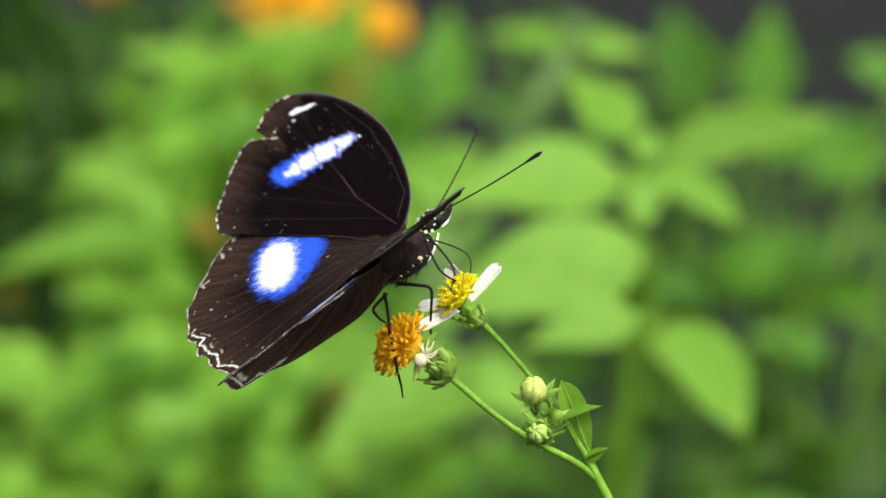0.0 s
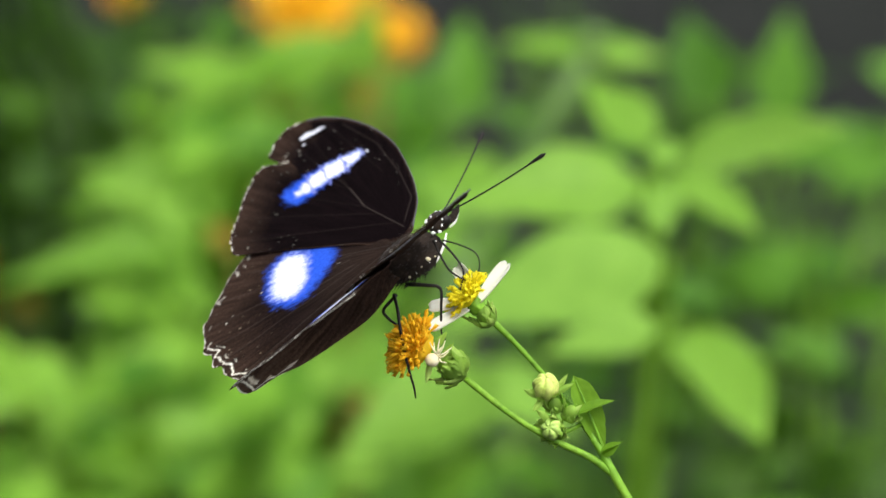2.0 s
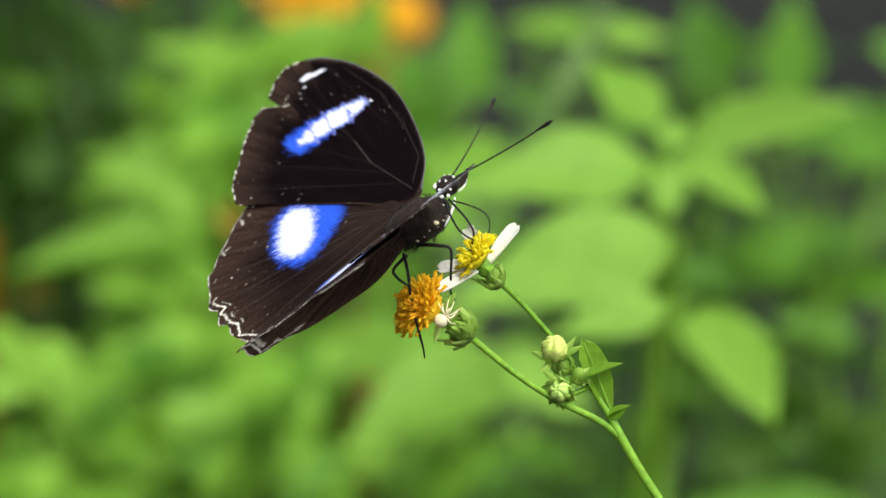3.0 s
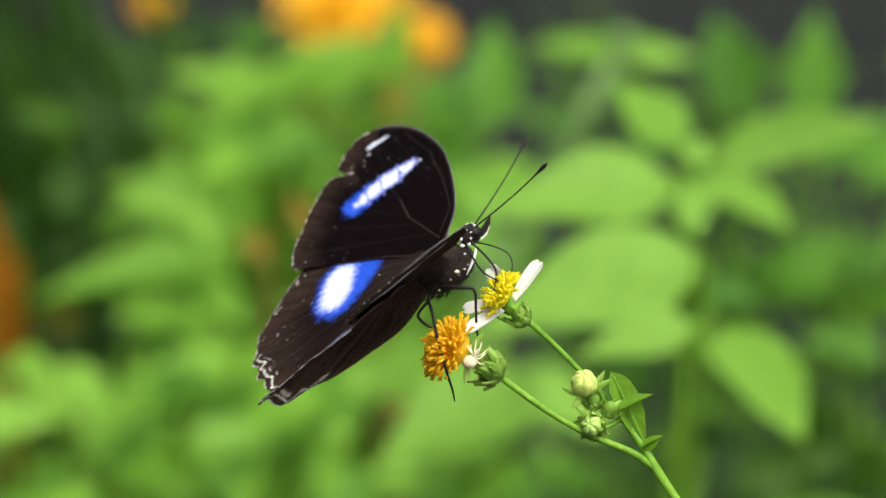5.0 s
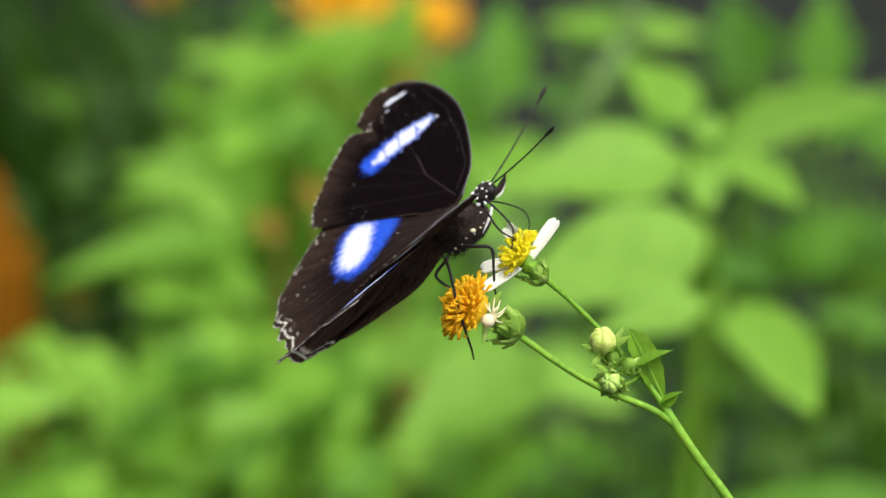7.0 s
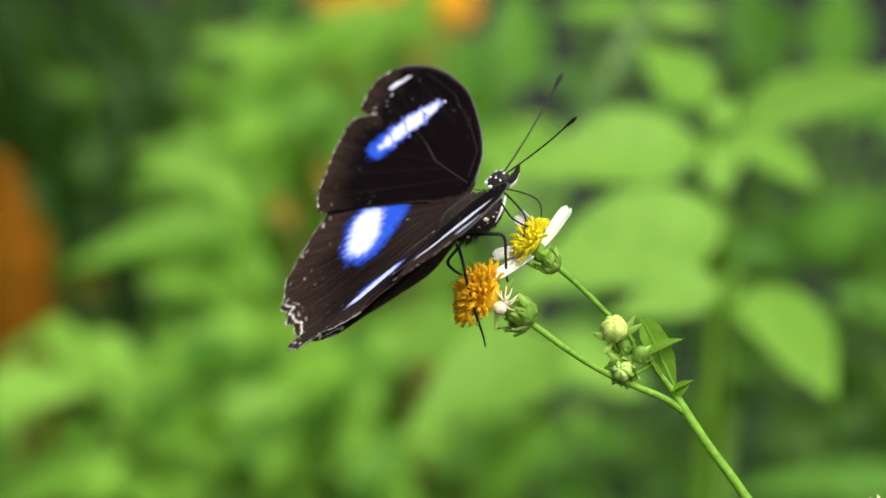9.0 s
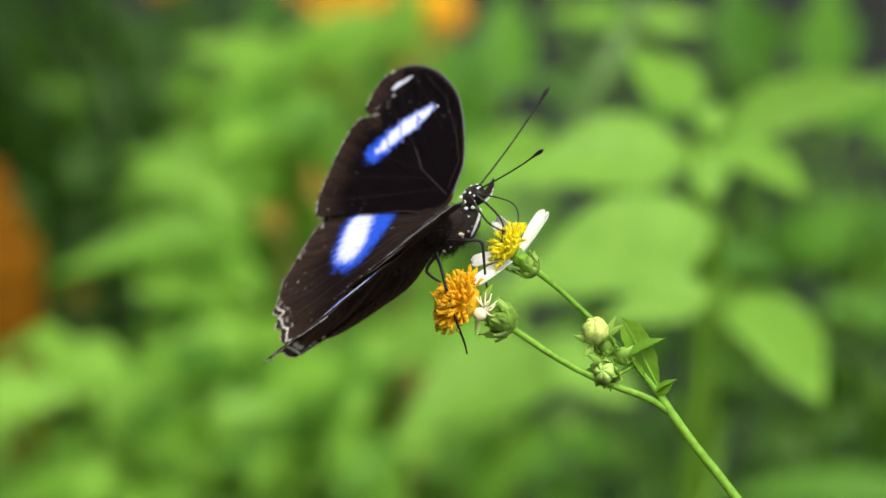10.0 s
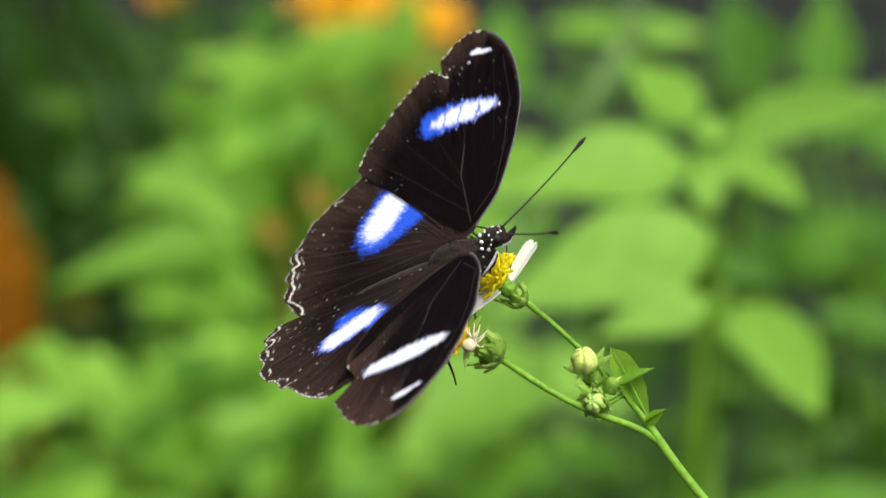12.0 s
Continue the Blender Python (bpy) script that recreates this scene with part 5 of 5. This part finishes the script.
for k, (name, rows) in enumerate(PLANTS.items()):
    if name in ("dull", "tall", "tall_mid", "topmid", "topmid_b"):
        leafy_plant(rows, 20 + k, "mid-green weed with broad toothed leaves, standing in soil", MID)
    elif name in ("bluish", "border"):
        leafy_plant(rows, 20 + k, "dark green weed with broad toothed leaves, shade tinted into their colour", SHADE_TINT)
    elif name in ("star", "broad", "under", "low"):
        leafy_plant(rows, 20 + k, "weed with broad toothed leaves tinted brighter as if lit, standing in soil", LIT_TINT)
    elif name.startswith("midleft") or name.endswith("_c"):
        leafy_plant(rows, 20 + k, "fresh green weed with toothed leaves of mixed greens, standing in soil", BROAD + MID)
    else:
        leafy_plant(rows, 20 + k, "bright green weed with broad toothed leaves, standing in soil", BROAD)


def thicket_plant(root, height, count, seed, blades, size):
    """A taller weed further back: pairs of leaves up a leaning stem."""
    rng = random.Random(seed)
    p = thing("thicket_plant", Matrix.Translation(root), "green leafy weed further back, its stem and often leaves tinted with shade", "plant", "weeds further back")
    lean = Vector((rng.uniform(-0.12, 0.12), rng.uniform(-0.1, 0.1), height))
    bm = bmesh.new()
    tube(bm, [(0, 0, 0), lean * 0.5 + Vector((0.02, 0, 0)), lean], (0.006, 0.005, 0.002), 7, 5)
    part("stem", bm, SHADE_TINT_STEM, p)
    for i in range(count):
        s = 0.3 + 0.7 * (i // 2) / (count / 2)
        a = (i % 2) * math.pi + (i // 2) * 1.4 + rng.uniform(-0.3, 0.3)
        out = Vector((math.cos(a), math.sin(a), rng.uniform(-0.1, 0.5)))
        base = lean * s + out * 0.015
        reach = size * rng.uniform(0.7, 1.25) * (1.15 - 0.4 * s)
        set_blade(rng.choice(blades), p, base, base + out.normalized() * reach, reach * rng.uniform(0.42, 0.6), (rng.uniform(-0.2, 0.2), -0.3, 1))
    return p


# where the weeds further back stand, and how tall they are
WITHERED = [
    ((-0.08, 1.722, 0.561), (-0.114, 1.748, 0.559), 0.013),
    ((-0.101, 1.72, 0.552), (-0.118, 1.742, 0.537), 0.012),
    ((-0.071, 1.686, 0.674), (-0.063, 1.678, 0.644), 0.017),
    ((-0.053, 1.684, 0.663), (-0.033, 1.688, 0.676), 0.015),
    ((-0.206, 1.508, 0.524), (-0.225, 1.503, 0.508), 0.016),
    ((-0.088, 1.436, 0.505), (-0.067, 1.438, 0.509), 0.014),
    ((-0.058, 1.431, 0.65), (-0.067, 1.435, 0.666), 0.013),
    ((-0.078, 1.447, 0.633), (-0.09, 1.45, 0.645), 0.014),
    ((-0.023, 1.463, 0.697), (-0.018, 1.467, 0.713), 0.009),
    ((-0.019, 1.477, 0.549), (-0.017, 1.483, 0.569), 0.008),
    ((-0.215, 1.852, 0.483), (-0.204, 1.857, 0.501), 0.018),
    ((-0.204, 1.468, 0.513), (-0.207, 1.473, 0.534), 0.021),
    ((-0.012, 1.566, 0.697), (0.003, 1.568, 0.704), 0.014),
]
FAR_ROW = [
    (-0.274, 1.949, 0.67), (-0.176, 1.798, 0.614), (-0.099, 1.813, 0.663), (-0.079, 1.744, 0.659), (-0.069, 2.077, 0.638), (-0.044, 1.812, 0.656),
    (-0.007, 1.746, 0.664), (0.103, 1.944, 0.639), (0.135, 1.814, 0.659), (0.175, 2.14, 0.612), (0.223, 2.079, 0.633), (0.18, 1.691, 0.699),
]
NEAR_ROW = [
    (-0.204, 1.576, 0.547), (-0.172, 1.589, 0.59), (-0.131, 1.523, 0.596), (-0.102, 1.583, 0.568), (-0.068, 1.524, 0.595), (-0.033, 1.518, 0.573),
    (-0.003, 1.584, 0.566), (0.026, 1.649, 0.559), (0.093, 1.522, 0.582), (0.184, 1.526, 0.596), (0.13, 1.449, 0.563), (0.01, 1.446, 0.555),
    (0.148, 1.418, 0.595), (0.198, 1.411, 0.569), (0.051, 1.465, 0.571), (0.152, 1.33, 0.568), (0.157, 1.725, 0.58), (-0.2, 1.553, 0.528),
    (-0.177, 1.444, 0.564), (-0.159, 1.446, 0.583), (-0.156, 1.583, 0.506), (-0.14, 1.669, 0.519), (-0.106, 1.523, 0.534), (-0.088, 1.446, 0.567),
    (-0.077, 1.649, 0.535), (-0.064, 1.64, 0.51), (-0.043, 1.638, 0.497), (-0.024, 1.431, 0.569),
]
BACK_ROW = [
    (-0.319, 2.719, 0.53), (-0.121, 2.721, 0.527), (0.213, 2.467, 0.57), (0.322, 2.429, 0.432), (0.27, 1.881, 0.41),
]

# darker blades give parts of these rows their shade by colour
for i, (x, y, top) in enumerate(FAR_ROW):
    thicket_plant((x, y, -0.01), top, 40 if x < -0.09 else 28, 40 + i, SHADE_TINT if i % 2 or x < -0.15 or 0.05 < x < 0.24 else MID, 0.056)
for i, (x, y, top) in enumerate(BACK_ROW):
    thicket_plant((x, y, -0.01), top, 30, 160 + i, SHADE_TINT if i % 3 or x > 0.03 else MID, 0.065)
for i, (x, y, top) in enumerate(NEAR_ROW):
    thicket_plant((x, y, -0.01), top, 12 if x > 0.09 else 26, 90 + i, SHADE_TINT if i % 3 == 0 and x > -0.08 or x > 0.07 else BROAD + MID if x < 0.015 else MID, 0.062)


def withered_plant():
    """A few dry orange-brown leaves and a dead twig among the green."""
    root = Vector((-0.06, 1.63, -0.01))
    w = thing("withered_plant", Matrix.Translation(root), "withered weed with dry orange-brown curled leaves", "plant")
    bm = bmesh.new()
    tube(bm, [(0, 0, 0), (0.01, -0.06, 0.25), (0.055, -0.16, 0.48), (0.056, -0.17, 0.51)], (0.004, 0.0032, 0.0024, 0.0015), 8, 6)
    tube(bm, [(0.005, -0.04, 0.2), (-0.03, -0.01, 0.42), (-0.06, 0, 0.56)], (0.003, 0.0024, 0.0015), 8, 6)
    for b, t, wide in WITHERED:
        foot = Vector((b[0], b[1], b[2])) - root
        tube(bm, [(foot.x * 0.1, foot.y * 0.1, 0.02), (foot.x * 0.7, foot.y * 0.7, foot.z * 0.55), foot], (0.002, 0.0016, 0.0009), 6, 5)
    part("stem", bm, BROWN, w)
    for b, t, wide in WITHERED:
        set_blade(DRY, w, Vector(b) - root, Vector(t) - root, wide, (0.1, -0.7, 0.6))
    return w


withered_plant()


def grass_clump(root, blades, seed):
    """A clump of long dark arching blades, with shade put into their colour."""
    rng = random.Random(seed)
    g = thing("grass_clump", Matrix.Translation(root), "dark green clump of long arching grass blades, tinted with shade", "grass")
    for i in range(blades):
        a = rng.uniform(0, math.tau)
        base = Vector((rng.uniform(-0.04, 0.04), rng.uniform(-0.03, 0.03), 0))
        mid = base + Vector((rng.uniform(-0.05, 0.05), rng.uniform(-0.04, 0.04), 0.45))
        tip = mid + Vector((rng.uniform(-0.17, -0.02), rng.uniform(-0.05, 0.05), rng.uniform(0.14, 0.34)))
        line = spline((base, mid, tip), 8)
        bm = bmesh.new()
        rows = []
        for k, c in enumerate(line):
            w = 0.007 * (1 - (k / (len(line) - 1)) ** 3) + 0.0004
            d = Vector((math.cos(a), math.sin(a), 0))
            rows.append([bm.verts.new(c + d * w), bm.verts.new(c + Vector((0, 0, -0.002)) + d.cross(Vector((0, 0, 1))) * 0.002), bm.verts.new(c - d * w)])
        for p, q in zip(rows, rows[1:]):
            for m in (0, 1):
                bm.faces.new((p[m], q[m], q[m + 1], p[m + 1]))
        # same shade-darkened colour as the weeds behind
        part("blade", bm, SHADE_TINT_LEAF, g)
    return g


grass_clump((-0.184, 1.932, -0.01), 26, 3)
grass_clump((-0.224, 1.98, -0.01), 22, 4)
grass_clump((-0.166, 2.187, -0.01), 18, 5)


def budding_stem():
    """A thin pale stem with a closed head, rising between the leaves."""
    root = Vector((0.022, 1.532, -0.01))
    b = thing("budding_stem", Matrix.Translation(root), "thin pale green stem ending in a closed flower head", "flower")
    bm = bmesh.new()
    line = [Vector(p) - root for p in ((0.022, 1.532, -0.01), (0.022, 1.511, 0.561), (0.031, 1.522, 0.603), (0.05, 1.522, 0.645), (0.069, 1.512, 0.687), (0.087, 1.52, 0.718))]
    top = line[-1]
    tube(bm, line, (0.0062, 0.006, 0.0058, 0.0042), 10, 8)
    part("stem", bm, BUDSTEM, b)
    flower_bud(b, top / MM + Vector((0.4, 0, 3.4)), (0.3, -0.2, 0.9), 6.2, 12, BUDSTEM)
    blade = BROAD[0]
    for tip in ((0.034, -0.006, -0.002), (-0.045, 0.0, 0.003), (0.018, 0.014, -0.011)):
        set_blade(blade, b, top + Vector((0, 0, -0.004)), top + Vector(tip), 0.016)
    return b


budding_stem()


def spent_flower():
    """A dry beige seed head low beside the sprig."""
    root = Vector((0.086, 0.308, -0.01))
    f = thing("spent_flower", Matrix.Translation(root), "dry beige seed head on a thin brown stem", "flower")
    bm = bmesh.new()
    top = Vector((0.0741, 0.2884, 0.8698)) - root
    tube(bm, [(0, 0, 0), top * 0.5 + Vector((0.004, 0, 0)), top], (0.0012, 0.001, 0.0007), 7, 6)
    part("stem", bm, BROWN, f)
    florets(f, "seed_head", top / MM, (0.0, -0.2, 1), 2.8, 1.6, 40, 0.26, 2.2, CREAM, 15, "beige bristly seed head")
    return f


spent_flower()


# ---- orange flowers further back ----
def orange_flower(at, radius, seed):
    rng = random.Random(seed)
    at = Vector(at)
    root = Vector((at.x + 0.03, at.y + 0.05, -0.01))
    f = thing("orange_flower", Matrix.Translation(root), "orange ruffled garden flower on a green stem", "flower", "orange flowers further back")
    bm = bmesh.new()
    top = at - root
    tube(bm, [(0, 0, 0), top * 0.5 + Vector((0.02, 0.01, 0)), top], (0.004, 0.0035, 0.003), 7, 6)
    part("stem", bm, STEM, f)
    axis = Vector((0.05, -0.6, 0.75)).normalized()
    r3 = frame_of(axis)
    petal = blade_mesh("petal", MARIGOLD, 3, -0.2, 0.1, 0.5, 0.05)
    for ring, (count, reach, lift) in enumerate(((13, 1.0, 0.15), (11, 0.8, 0.5), (8, 0.55, 1.0))):
        for i in range(count):
            a = math.tau * i / count + ring * 0.3 + rng.uniform(-0.1, 0.1)
            d = r3 @ Vector((math.cos(a), math.sin(a), lift))
            set_blade(petal, f, top, top + d.normalized() * radius * reach, radius * 0.5, r3 @ Vector((-math.cos(a) * lift, -math.sin(a) * lift, 1)), "", "petal")
    return f


orange_flower((-0.075, 2.409, 0.564), 0.042, 1)
orange_flower((-0.012, 2.404, 0.544), 0.024, 2)
orange_flower((-0.19, 2.312, 0.586), 0.015, 3)
orange_flower((-0.039, 2.462, 0.567), 0.024, 4)

# ---- terracotta-coloured post at the edge ----
bm = bmesh.new()
tube(bm, [(0, 0, 0), (0.001, 0, 0.281), (0, 0, 0.627), (-0.001, 0, 0.662), (-0.004, 0, 0.702)], (0.022, 0.021, 0.0205, 0.0165, 0.006), 28, 5)
post = part("post", bm, POST)
post.location = (-0.222, 1.552, -0.06)
tagged(post, "rounded terracotta-coloured garden post set in soil", "post")


# ---- what moves ----
def wing_pose(side, opening, sweep):
    return pose(0, 1.5 * MM * side, 1.0 * MM, opening * side, 0, 0) @ pose(0, 0, 0, 0, 0, -sweep * side)


def motions():
    walk(sprig, [(t, pose(*p)) for t, p in SPRIG_PATH])
    walk(spider, [(t, pose(*p)) for t, p in SPRIG_PATH])
    walk(butterfly, [(t, pose(*p)) for t, p in BUTTERFLY_PATH])
    for k, side, opening, sweep in (("lf", 1, 1, 5), ("rf", -1, 2, 6), ("lh", 1, 3, 7), ("rh", -1, 4, 8)):
        walk(wings[k], [(r[0], wing_pose(side, r[opening], r[sweep])) for r in WING_ANGLES])
    walk(antennae["left"], [(t, pose(*p)) for t, p in ANTENNA_LEFT_PATH])
    walk(antennae["right"], [(t, pose(*p)) for t, p in ANTENNA_RIGHT_PATH])
    for leg in legs:
        walk(leg, [(t, pose(*p)) for t, p in LEG_PATH])


motions()
